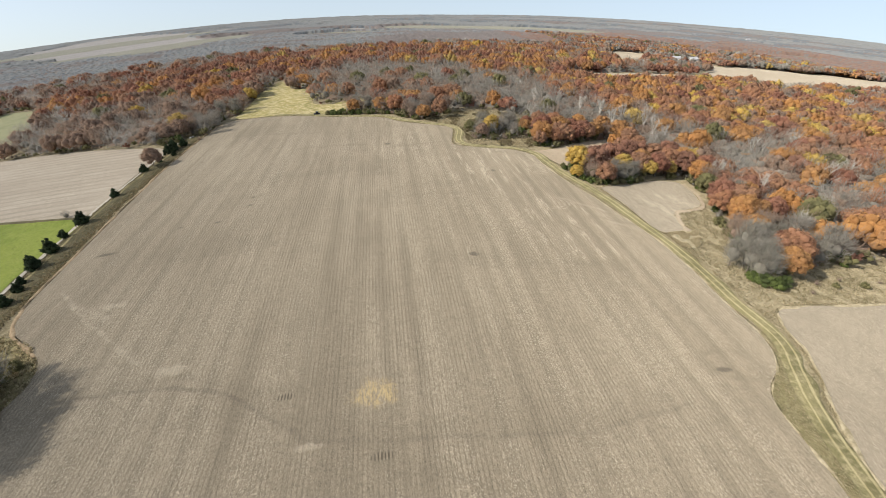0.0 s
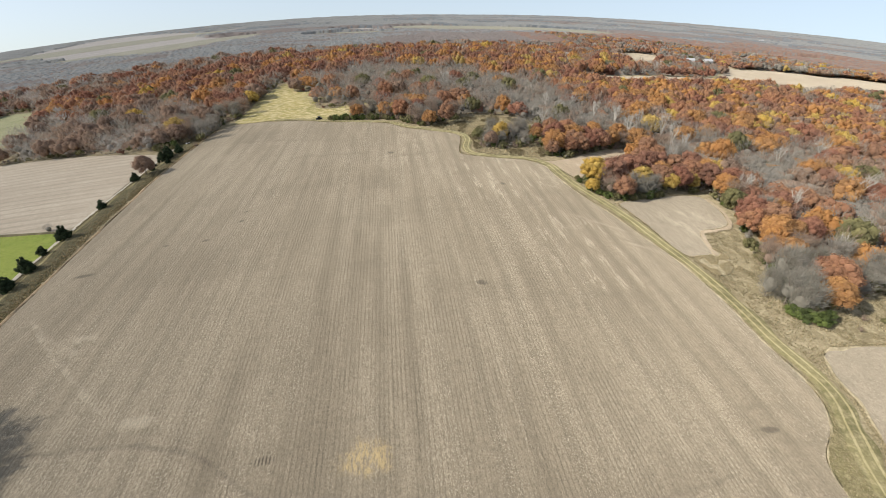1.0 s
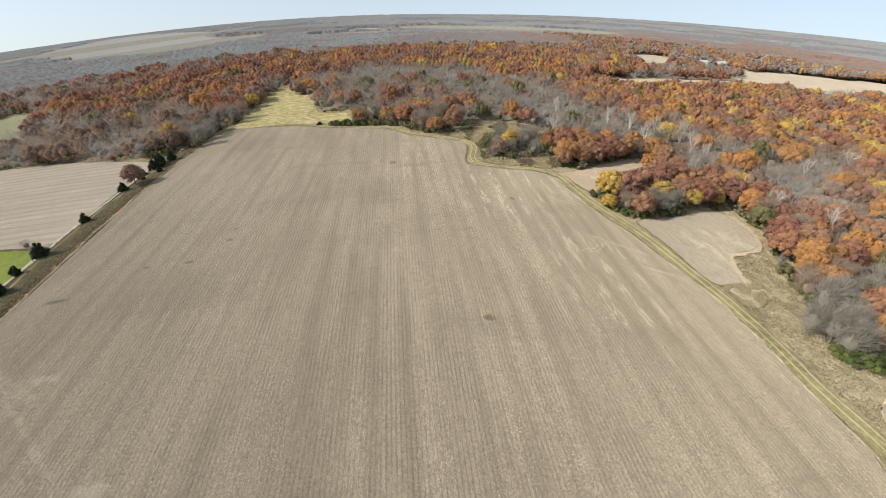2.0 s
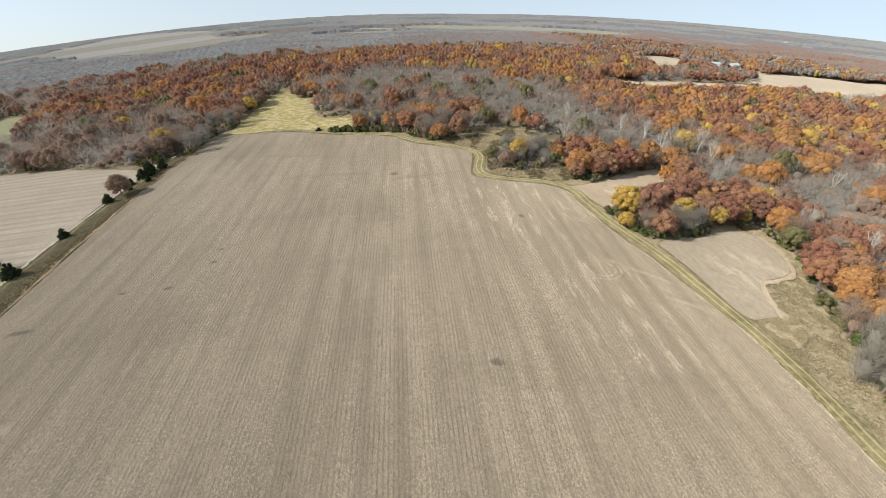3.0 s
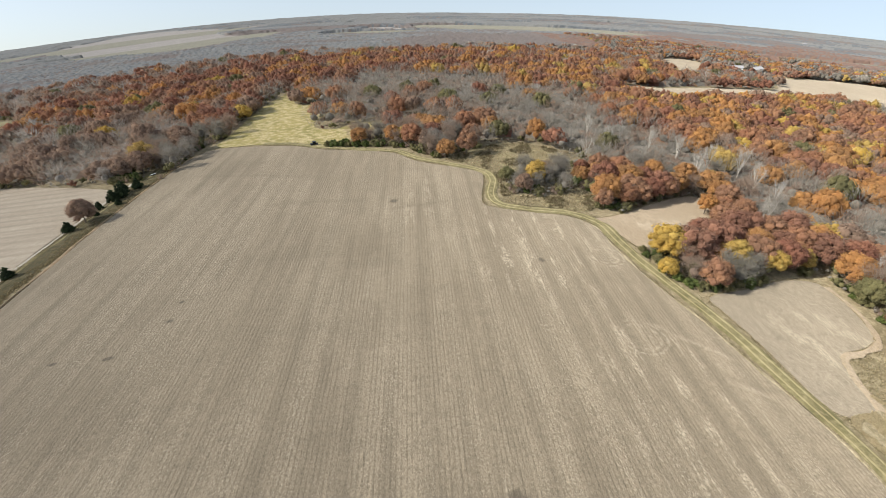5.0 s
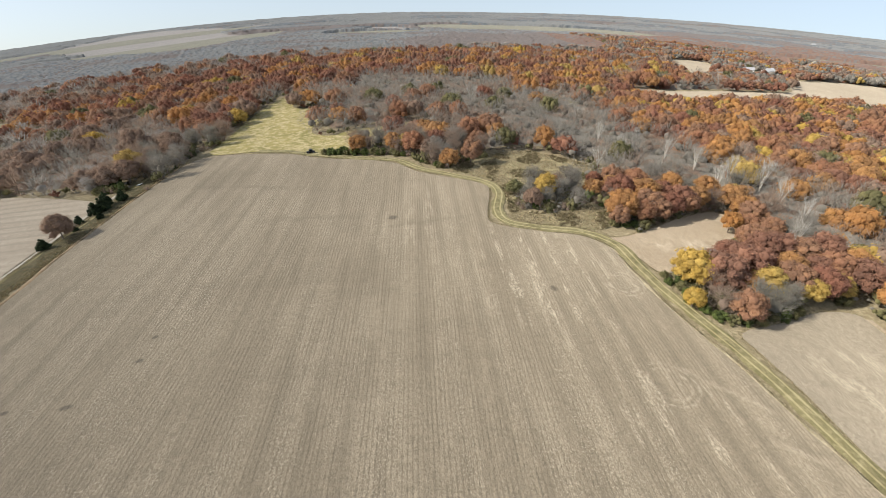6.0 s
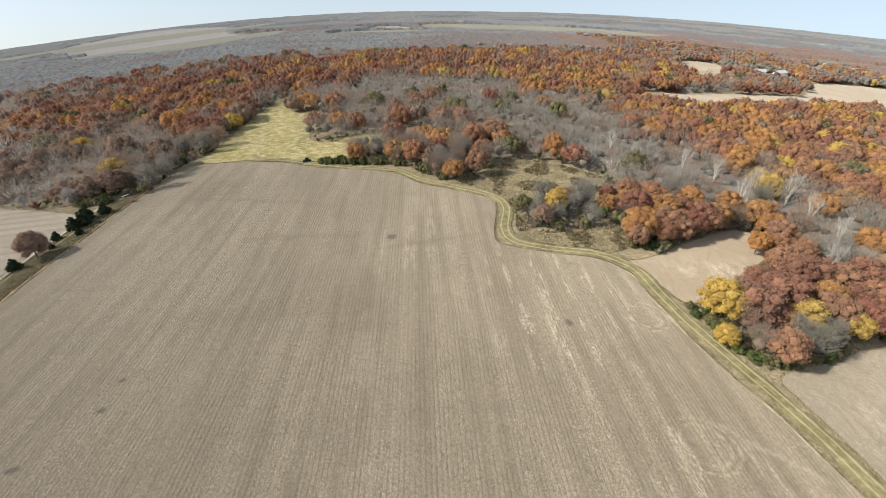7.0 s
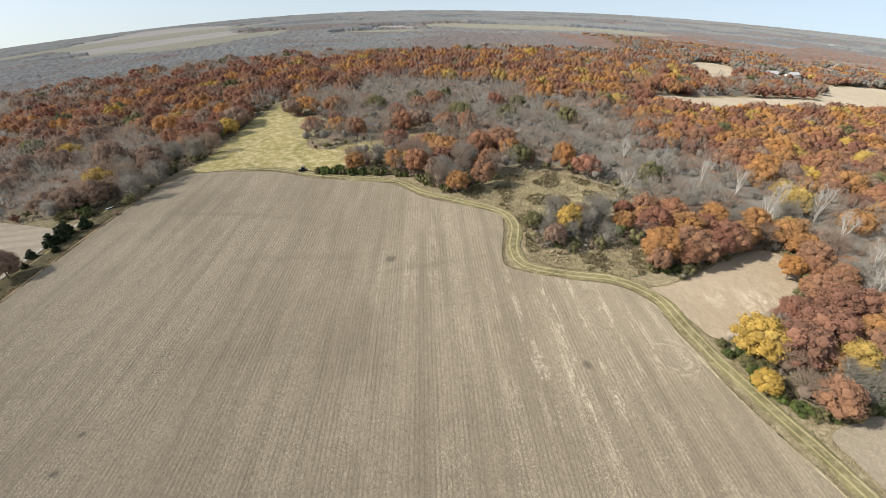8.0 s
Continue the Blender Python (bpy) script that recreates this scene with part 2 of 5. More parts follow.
def harvested(name, dark, light, pale):
    """The big harvested field: crop rows, machine lanes, chaff, damp bands and wheel marks."""
    m, nt, b = nodes_of(name, 0.95)
    g = Graph(nt)
    ax = g.axis()
    along = (1, 0.03, 1)
    col = g.mix(g.step(g.noise(0.016, 4, (1.3, 0.8, 1)), 0.36, 0.64), dark, light)
    # broad cross bands of damper ground
    col = g.mix(g.step(g.noise(0.035, 3, (0.45, 1.5, 1), 0.6, (7, 21, 0)), 0.52, 0.66, 0.34), col, tuple(c * 0.72 for c in dark))
    # machine lanes six rows wide, fading in and out
    drift = g.math("MULTIPLY", g.noise(0.05, 2, along, 0.5, (2, 6, 0)), 4.0)
    lane = g.math("SINE", g.math("MULTIPLY_ADD", ax[0], 6.2832 / 6.1, drift))
    strong = g.step(g.noise(0.03, 3, (1, 0.35, 1), 0.6, (14, 3, 0)), 0.36, 0.62, 0.46, 0.10)
    col = g.mix(g.math("MULTIPLY", g.step(lane, 0.1, 1.0), strong), col, tuple(c * 0.66 for c in dark))
    band = g.noise(0.35, 3, along, 0.6, (1, 9, 0))
    col = g.mix(g.step(band, 0.44, 0.66, 0.30), col, tuple(c * 1.2 for c in light))
    col = g.mix(g.step(band, 0.34, 0.48, 0.0, 0.34), col, tuple(c * 0.70 for c in dark))
    # furrows of the crop rows
    furrow = g.math("SINE", g.math("MULTIPLY_ADD", ax[0], 6.2832 / 0.762, g.math("MULTIPLY", g.noise(0.5, 3, (1, 0.5, 1)), 2.0)))
    shown = g.step(g.noise(0.25, 4, (1, 0.25, 1), 0.7, (6, 1, 0)), 0.34, 0.64, 0.52, 0.06)
    col = g.mix(g.math("MULTIPLY", g.step(furrow, 0.2, 1.0), shown), col, tuple(c * 0.50 for c in dark))
    # clods, dark grit and chopped stalks
    col = g.mix(g.step(g.noise(0.9, 6, (1, 0.8, 1), 0.8), 0.40, 0.68, 0.50), col, tuple(c * 0.66 for c in dark))
    col = g.mix(g.step(g.noise(3.2, 4, (1, 0.85, 1), 0.85, (9, 2, 0)), 0.48, 0.62, 0.62), col, tuple(c * 0.50 for c in dark))
    col = g.mix(g.step(g.noise(1.6, 5, (1.1, 0.8, 1), 0.85, (19, 2, 0)), 0.50, 0.66, 0.45), col, tuple(c * 0.60 for c in dark))
    thick = g.step(g.noise(0.12, 3, (1.4, 0.12, 1), 0.6, (3, 5, 0)), 0.42, 0.62, 0.66, 0.20)
    stalks = g.step(g.noise(4.4, 4, (1, 0.65, 1), 0.85, (3, 8, 0)), 0.51, 0.63)
    col = g.mix(g.math("MULTIPLY", stalks, thick), col, pale)
    # drifts of pale chaff along the lanes
    for x, y, rx, ry, much in ((44, 168, 24, 34, 0.75), (12, 194, 16, 34, 0.42), (54, 112, 18, 34, 0.6), (23.5, 99, 2.6, 5.0, 0.75)):
        clump = g.step(g.noise(0.26, 4, (2.4, 0.40, 1), 0.7, (x, y, 0)), 0.50, 0.60)
        bits = g.step(g.noise(2.2, 5, (1, 0.8, 1), 0.85, (y, x, 0)), 0.46, 0.58, 1.0, 0.06)
        col = g.mix(g.math("MULTIPLY", g.math("MULTIPLY", g.math("MULTIPLY", clump, bits), g.spot(x, y, rx, ry)), g.step(lane, -0.5, 0.5, 0.15 * much, much)), col, tuple(c * 1.05 for c in pale))
    # wheel marks where the machines turned
    scuffed = g.step(g.noise(0.7, 4, (1, 1, 1), 0.75, (8, 8, 0)), 0.42, 0.60)
    for x, y, radius in ((56, 130, 5.2), (56, 130, 3.8), (60.5, 162, 3.6), (60.5, 162, 5.0)):
        col = g.mix(g.math("MULTIPLY", g.math("MULTIPLY", g.hoop(x, y, radius, 0.55), scuffed), 0.34), col, pale)
    for x0, y0, x1, y1, wide in ((-70, 93, -47, 71, 0.9), (-73, 97, -60, 87, 1.6), (-79, 104, -70, 93, 0.9), (68, 118, 77, 111.5, 1.2), (60, 134, 72, 124, 0.9)):
        col = g.mix(g.math("MULTIPLY", g.stroke(x0, y0, x1, y1, wide), g.math("MULTIPLY_ADD", scuffed, 0.20, 0.06)), col, pale)
    for x0, y0, x1, y1, wide in ((-80, 96, -76, 106, 1.4), (68, 119.5, 78, 114, 1.3), (60, 57, 70, 52, 1.8), (62, 60, 71, 60, 0.9), (-36, 200, -4, 198, 2.6),
                                 (-72, 236, -30, 225, 2.4), (2, 190, 30, 199, 1.6)):
        col = g.mix(g.math("MULTIPLY", g.stroke(x0, y0, x1, y1, wide), 0.28), col, tuple(c * 0.62 for c in dark))
    # the damp swale
    for x0, y0, x1, y1 in ((-56, 65, -38, 63), (-38, 63, -28, 60), (-28, 60, -13, 48.3), (-13, 48, 3, 46), (3, 46, 32, 44), (32, 44, 52, 48)):
        faint = 0.44 if x1 < 0 else 0.26
        col = g.mix(g.math("MULTIPLY", g.stroke(x0, y0, x1, y1, 0.8), g.step(g.noise(0.5, 4), 0.36, 0.62, faint, faint * 0.35)), col, (0.105, 0.085, 0.065))
        col = g.mix(g.math("MULTIPLY", g.stroke(x0, y0 + 1.5, x1, y1 + 1.5, 4.5), 0.20), col, tuple(c * 0.6 for c in dark))
    # a patch of standing straw, pale washed spots and dark scrapes
    straw_bits = g.step(g.noise(2.4, 4, (1, 0.3, 1), 0.8, (4, 4, 0)), 0.42, 0.58, 0.85, 0.10)
    col = g.mix(g.math("MULTIPLY", g.spot(-1.6, 55.8, 4.6, 3.2, 0.8), straw_bits), col, (0.44, 0.335, 0.17))
    for x, y, rx, ry in ((-40, 67.8, 4.0, 1.5), (-12.3, 46.9, 3.2, 0.8), (-62, 93, 3.5, 1.4)):
        col = g.mix(g.math("MULTIPLY", g.spot(x, y, rx, ry, 0.9), 0.26), col, pale)
    for x, y, rx, ry in ((4, 197, 1.9, 1.7), (42.6, 159, 1.3, 1.3), (-41.5, 140.7, 1.1, 0.9), (-48.9, 130.8, 1.5, 0.7), (-60, 131.2, 1.1, 0.6), (-41.9, 147.6, 0.7, 0.7),
                         (-77, 121, 3.2, 1.0), (64, 55.5, 2.2, 0.8), (23.4, 97, 1.5, 1.2)):
        col = g.mix(g.math("MULTIPLY", g.spot(x, y, rx, ry, 0.7), 0.68), col, (0.095, 0.08, 0.06))
    bars = g.step(g.math("SINE", g.math("MULTIPLY", ax[0], 12.0)), -0.2, 0.5)
    for x, y in ((-17, 57.2), (-0.6, 43.8)):
        col = g.mix(g.math("MULTIPLY", g.math("MULTIPLY", g.spot(x, y, 2.1, 1.0, 0.25), bars), 0.8), col, (0.07, 0.058, 0.042))
    nt.links.new(col, b.inputs["Base Color"])
    g.bump(g.noise(1.7, 5, (1, 0.5, 1), 0.75), 0.7, 0.25, b)
    return m


FIELD_MAT = harvested("field_soil", (0.254, 0.210, 0.147), (0.316, 0.264, 0.187), (0.53, 0.46, 0.34))

SMALL_FIELD = soil("small_field_soil", (0.228, 0.192, 0.14), (0.28, 0.238, 0.175), (0.52, 0.455, 0.33), rows=False,
                   streaks=((100, 130, 16, 16), (90, 180, 14, 10)))[0]
SANDY = soil("sandy_field_soil", (0.285, 0.225, 0.152), (0.345, 0.28, 0.195), (0.60, 0.52, 0.40), rows=False, streaks=((104, 187, 7, 6), (112, 203, 6, 4), (75, 169, 9, 2), (88, 182, 14, 9)))[0]
STUBBLE = soil("stubble_soil", (0.38, 0.32, 0.24), (0.45, 0.385, 0.295), (0.58, 0.51, 0.40), along=(0.02, 2.2, 1))[0]
FAR_PLAIN = soil("far_plain_soil", (0.27, 0.25, 0.225), (0.31, 0.287, 0.258), (0.36, 0.335, 0.30), rows=False)[0]
# dull greenish field soil, its colour also muted to paint in distance haze
FAR_DULL = soil("far_dull_soil", (0.215, 0.207, 0.155), (0.245, 0.232, 0.178), (0.30, 0.28, 0.22), rows=False)[0]
FAR_SOIL = soil("far_field_soil", (0.32, 0.268, 0.192), (0.375, 0.317, 0.232), (0.54, 0.47, 0.36), rows=False)[0]
GROUND = turf("rough_ground", (0.20, 0.165, 0.095), (0.28, 0.23, 0.14), (0.44, 0.375, 0.24), 1.4, 0.65)
MEADOW = turf("meadow_grass", (0.245, 0.22, 0.078), (0.34, 0.288, 0.112), (0.58, 0.475, 0.28), 0.9, 0.85)
PASTURE = turf("pale_pasture", (0.24, 0.245, 0.125), (0.30, 0.295, 0.16), (0.38, 0.355, 0.22))
BRUSH = turf("brushy_grass", (0.185, 0.15, 0.085), (0.30, 0.26, 0.14), (0.45, 0.385, 0.235), 1.6)
VERGE = turf("verge_grass", (0.18, 0.152, 0.075), (0.27, 0.232, 0.115), (0.41, 0.355, 0.19), 2.4, 0.75)
VERGE_LUSH = turf("lush_verge_grass", (0.165, 0.147, 0.07), (0.245, 0.215, 0.105), (0.39, 0.335, 0.19), 2.0, 0.7)
RUT = turf("worn_grass", (0.34, 0.29, 0.145), (0.41, 0.355, 0.19), (0.50, 0.435, 0.26), 2.0, 0.6)
GREEN = turf("green_crop", (0.17, 0.22, 0.035), (0.23, 0.27, 0.05), (0.31, 0.32, 0.09), amount=0.3)
HEDGE = turf("hedgerow_grass", (0.095, 0.085, 0.045), (0.135, 0.115, 0.06), (0.23, 0.19, 0.11))
RIDGE = plain("ridge_earth", (0.30, 0.215, 0.125), (0.42, 0.32, 0.20), 0.9)
STRAW_EDGE = turf("straw_edge", (0.28, 0.235, 0.14), (0.42, 0.355, 0.23), (0.56, 0.48, 0.33), 3.0, 0.7)
GRAVEL = plain("pale_gravel", (0.40, 0.355, 0.285), (0.50, 0.45, 0.37), 0.8)
STRAW = leaf("straw_blades", (0.50, 0.42, 0.26), (0.44, 0.37, 0.23), (0.58, 0.50, 0.33), 0.0)
WEED = leaf("weed_blades", (0.36, 0.305, 0.18), (0.30, 0.25, 0.145), (0.46, 0.40, 0.245), 0.0)
BRAMBLE = leaf("bramble_blades", (0.25, 0.20, 0.12), (0.20, 0.175, 0.09), (0.33, 0.265, 0.165), 0.0)
WHITE_WALL = plain("white_siding", (0.75, 0.74, 0.71), (0.82, 0.81, 0.78), 1.0, 0.6)
ROOF = plain("grey_roof", (0.32, 0.32, 0.33), (0.42, 0.42, 0.42), 1.0, 0.6)

# ---------------------------------------------------------------- the plan
FIELD_LINE = smooth_line([(-52, -70), (-56, -30), (-60, 5), (-64, 35), (-66, 52), (-68, 64), (-67, 70), (-69, 77), (-77, 85), (-82, 90), (-85, 98), (-86, 110),
                          (-86.5, 130), (-87.5, 154), (-88.6, 190), (-88.5, 210), (-88, 231), (-87, 250), (-85, 266), (-77, 273),
                          (-58, 271), (-42, 267), (-27, 258.5), (1, 250), (13, 237), (34, 225.5), (36, 217), (33, 200), (34, 192.5),
                          (47, 188), (58, 186), (64.5, 179), (65.2, 169), (67.2, 155), (69.8, 145), (72.6, 135.5), (75.2, 124), (76.8, 117), (78.5, 110), (79.5, 102), (80.2, 90),
                          (79.5, 77), (80, 67), (78.5, 60), (75, 55), (69.5, 50), (67.5, 44), (67, 36), (65, 22), (62, 5), (58, -30), (53, -70)], True, 5)
TRACK_LINE = smooth_line([(-58, 275), (-42, 270), (-27, 262), (-12, 256.5), (3, 252), (12, 242), (22, 235.5), (36, 226.5), (39.3, 217),
                          (36.3, 202), (38, 194), (47, 190.5), (59, 188.5), (66.5, 182), (68, 172), (69.9, 160), (72.6, 150), (75.6, 140),
                          (77.8, 131), (79.0, 122.5), (80.4, 113), (81.8, 105), (82.7, 91), (82.4, 78), (83.3, 66), (82.2, 60), (79, 54), (75, 45), (71.5, 33), (67.5, 12), (63, -25), (58, -70)])
F1 = smooth_line([(80, 145), (92, 149), (106, 154), (116, 153), (115, 141), (110, 131), (97.5, 126), (94.5, 119), (92.5, 112.5), (86, 110.5), (82.6, 113), (82, 120), (81.4, 130), (80, 139)], True, 4)
F2 = smooth_line([(65, 184), (72, 187), (81, 192), (97, 202), (111, 208), (116, 202), (110, 192), (103, 184), (92, 175), (83, 169), (73, 168), (70.5, 174)], True, 4)
F0 = smooth_line([(88, 68), (91, 73), (100, 75), (125, 75.5), (170, 80), (260, 88), (300, 60), (220, -40), (150, -70), (64, -70), (67, -30), (71, 10), (73, 31), (78, 44), (82, 51), (86, 59)], True, 4)
MEADOW_LINE = smooth_line([(-80, 276), (-81, 301), (-82.4, 334), (-82, 371), (-78, 404), (-72, 406), (-66, 385), (-63, 366), (-46, 358), (-38, 348), (-36, 336),
                           (-41, 315), (-39, 300), (-29, 294), (-20, 303), (-8, 309), (8, 317), (20, 322), (22, 314), (8, 301), (-8, 291), (-12, 286), (-15, 275),
                           (-19, 266.5), (-29, 266.5), (-33, 267), (-58, 274)], True, 4)
CLEARING = smooth_line([(24, 241), (40, 256), (59, 265), (75, 255), (82, 244), (72, 231), (60, 223), (48, 219), (43, 204), (50, 200.5), (60, 202), (68, 210), (74, 203),
                        (67, 191), (56, 192), (41, 196), (41, 214), (38, 229)], True, 4)
STUBBLE_LINE = smooth_line([(-100.2, 154.5), (-100, 185), (-100.2, 224), (-116, 236), (-155, 249), (-196, 254), (-300, 262), (-320, 200), (-230, 178), (-134, 162)], True, 4)
GREEN_LINE = smooth_line([(-99.8, 151), (-99, 130), (-98.2, 108), (-97, 80), (-150, 70), (-260, 110), (-270, 184), (-180, 172), (-133, 160)], True, 4)
GRAVEL_LINE = smooth_line([(-95, 70), (-97, 109), (-98, 130), (-98.6, 154), (-98.6, 185), (-98.8, 222), (-98, 236)])
PATCH_LEFT = smooth_line([(-96, 236), (-90, 238), (-89.5, 248), (-96, 247)], True, 4)
OPEN_LEFT = smooth_line([(-198, 258), (-206, 294), (-228, 346), (-262, 402), (-300, 415), (-290, 372), (-262, 310), (-240, 264)], True, 4)
FAR_FIELDS = [smooth_line(p, True, 3) for p in (
    [(415, 655), (470, 665), (460, 600), (400, 590)],
    [(168, 392), (188, 384), (230, 398), (292, 420), (350, 446), (376, 440), (420, 440), (470, 462), (640, 505), (800, 640), (740, 650), (690, 662), (640, 640), (590, 648), (530, 640), (455, 604), (400, 545), (363, 500), (279, 472), (222, 448), (190, 450)],
    [(362, 725), (412, 712), (318, 556), (290, 570)],
    [(585, 800), (640, 925), (662, 885), (650, 800), (636, 745), (590, 705), (572, 718)],
    [(-720, 1150), (-570, 1245), (-410, 1480), (-300, 1440), (-300, 1160), (-385, 930), (-590, 985)],
    [(-1500, 1500), (-1000, 1500), (-620, 1900), (-700, 2400), (-1400, 2100)],
    [(60, 1230), (330, 1180), (640, 1270), (640, 1500), (300, 1560), (40, 1560)], [(-140, 1050), (20, 1060), (40, 1210), (-160, 1200)],
    [(700, 1000), (1000, 1060), (1040, 1010), (760, 950)],
    [(190, 300), (206, 310), (214, 304), (202, 297)], [(232, 212), (262, 206), (262, 190), (240, 202)], [(255, 330), (275, 342), (290, 338), (268, 328)])]
ROUGH_RIGHT = smooth_line([(84, 75), (84, 112), (92, 118), (100, 131), (112, 137), (111, 128), (107, 116), (103, 104), (97, 93), (98, 82), (108, 90), (145, 95), (200, 104),
                           (330, 112), (330, 5), (66, 5)], True, 4)


F1_RIM = smooth_line([(84, 112), (95, 112), (104, 124), (113, 128), (119, 140), (118, 156), (100, 156)], True, 3)


def open_ground(x, y):
    """Where no trees grow."""
    free = inside(FIELD_LINE, x, y)
    for poly in (F1, F2, F0, MEADOW_LINE, CLEARING, STUBBLE_LINE, GREEN_LINE, PATCH_LEFT, OPEN_LEFT, ROUGH_RIGHT, *FAR_FIELDS):
        free |= inside(poly, x, y)
    free |= near_line(TRACK_LINE, x, y) < 5.0
    free |= (x < -84) & (y < 237 - np.maximum(0, -x - 105) * -0.16)
    free |= (x < 70) & (y < 185)
    free |= inside(F1_RIM, x, y)
    free |= (x > -87) & (x < -60) & (y < 283)
    free |= np.hypot(x - 71, y - 188) < 6
    free |= (x < 83) & (y < 148)
    free |= (x < 75.5) & (y > 161) & (y < 174)
    return free


# ---------------------------------------------------------------- ground and fields
def spread(n, reach, near):
    u = np.linspace(-1, 1, n)
    k = math.asinh(reach / near)
    return near * np.sinh(u * k)


def sheet(name, xs, ys, lift, mat):
    X, Y = np.meshgrid(xs, ys)
    Z = land(X, Y) + lift
    n, m = len(xs), len(ys)
    i = (np.arange(m - 1)[:, None] * n + np.arange(n - 1)[None]).ravel()
    return quad_mesh(name, np.stack([X, Y, Z], -1).reshape(-1, 3), np.stack([i, i + 1, i + n + 1, i + n], 1), [mat], smooth=True)


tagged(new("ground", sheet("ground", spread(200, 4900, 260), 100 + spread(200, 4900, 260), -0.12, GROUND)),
       "rough tan grass and leaf litter on land domed to fit the view", "ground", kind="structure")


def spans(poly, x):
    """The stretches of the line at x that lie in the outline."""
    a, b = poly, np.roll(poly, -1, 0)
    cut = (a[:, 0] > x) != (b[:, 0] > x)
    y = a[cut, 1] + (x - a[cut, 0]) * (b[cut, 1] - a[cut, 1]) / (b[cut, 0] - a[cut, 0])
    y.sort()
    return y.reshape(-1, 2)


def patch(name, poly, dx, dy, lift, mat, ridge=0.0, label="", category="field", smooth=True):
    """A field laid on the land; ridge gives it crop rows along y."""
    xs = np.arange(poly[:, 0].min() + 0.01, poly[:, 0].max(), dx)
    V, Q, count = [], [], 0
    r = np.random.default_rng(len(name))
    high = np.where(np.arange(len(xs)) % 2, ridge, 0.0) * r.uniform(0.6, 1.2, len(xs))
    high *= 1 + 0.3 * np.sin(xs * 0.52)
    grid = np.arange(poly[:, 1].min() - dy, poly[:, 1].max() + 2 * dy, dy)
    for k in range(len(xs) - 1):
        left, right = spans(poly, xs[k]), spans(poly, xs[k + 1])
        if len(left) != len(right) or np.abs(left - right).max() > 40 * dx:
            left = right = spans(poly, (xs[k] + xs[k + 1]) / 2)
        for (a0, a1), (b0, b1) in zip(left, right):
            rows = grid[(grid > min(a0, b0) - dy) & (grid < max(a1, b1) + dy)]
            n = len(rows)
            for x, lo, hi, up in ((xs[k], a0, a1, high[k]), (xs[k + 1], b0, b1, high[k + 1])):
                y = np.clip(rows, lo, hi)
                bumps = up * (1 + 0.9 * np.sin(y * 1.9 + x * 7.1) * np.sin(y * 0.31 + x * 2.3)) + ridge * 0.5 * np.sin(y * 2.7 + x * 11.3) if ridge else 0
                V.append(np.stack([np.full(n, x), y, land(x, y) + lift + bumps], 1))
            i = count + np.arange(n - 1)
            Q.append(np.stack([i, i + n, i + n + 1, i + 1], 1))
            count += 2 * n
    ob = new(name, quad_mesh(name, np.concatenate(V), np.concatenate(Q), [mat], smooth=smooth and not ridge))
    return tagged(ob, label, category, kind="structure")


patch("field_main", FIELD_LINE, 0.38, 2.2, 0.06, FIELD_MAT, 0.014, "harvested brown field with straight crop rows and pale residue")
patch("field_small_east", F1, 0.8, 3, 0.05, SMALL_FIELD, label="small bare tan field with pale residue beside the woods")
patch("field_small_north", F2, 0.8, 3, 0.05, SANDY, label="small sandy bare field in a notch of the woods")
patch("field_south_east", F0, 0.8, 4, 0.05, SMALL_FIELD, label="bare greyish tan field beyond the grass track")
patch("field_stubble_west", STUBBLE_LINE, 1.0, 4, 0.06, STUBBLE, label="pale stubble field beyond the hedgerow")
patch("field_green_west", GREEN_LINE, 1.0, 4, 0.06, GREEN, label="bright green winter crop beyond the hedgerow")
patch("meadow", MEADOW_LINE, 1.0, 4, 0.05, MEADOW, label="yellow-green grass meadow between tree lines", category="meadow")
patch("clearing", CLEARING, 0.8, 3, 0.04, BRUSH, label="brushy clearing with dry grass and weeds", category="clearing")
patch("grass_patch", PATCH_LEFT, 0.5, 2, 0.04, GREEN, label="small green grass patch by the hedgerow", category="grass")
patch("grass_opening", OPEN_LEFT, 2, 6, 0.05, PASTURE, label="pale green opening among the woods", category="grass")
for poly in FAR_FIELDS:
    patch("field_far", poly, 4, 12, 0.3, FAR_DULL if poly[:, 1].mean() > 900 else FAR_SOIL, label="distant pale tan harvested field among woods")


def ribbon(name, line, offsets, lifts, mat, wobble=0.0, seed=3):
    """A strip along a line in the plan; offsets across it with their heights."""
    d = np.gradient(line, axis=0)
    d /= np.linalg.norm(d, axis=1)[:, None]
    across = np.stack([d[:, 1], -d[:, 0]], 1)
    V = []
    for k, (o, h) in enumerate(zip(offsets, lifts)):
        w = o + wobble * waves(line[:, 0], line[:, 1], 9, seed + k) if abs(o) == max(abs(v) for v in offsets) else o
        p = line + across * np.reshape(w, (-1, 1))
        V.append(np.column_stack([p, land(p[:, 0], p[:, 1]) + h]))
    n, m = len(line), len(offsets)
    V = np.stack(V, 1).reshape(-1, 3)
    i = (np.arange(n - 1)[:, None] * m + np.arange(m - 1)[None]).ravel()
    return quad_mesh(name, V, np.stack([i, i + 1, i + m + 1, i + m], 1), [mat], smooth=True)


def shifted(line, o):
    d = np.gradient(line, axis=0)
    d /= np.linalg.norm(d, axis=1)[:, None]
    return line + np.stack([d[:, 1], -d[:, 0]], 1) * o


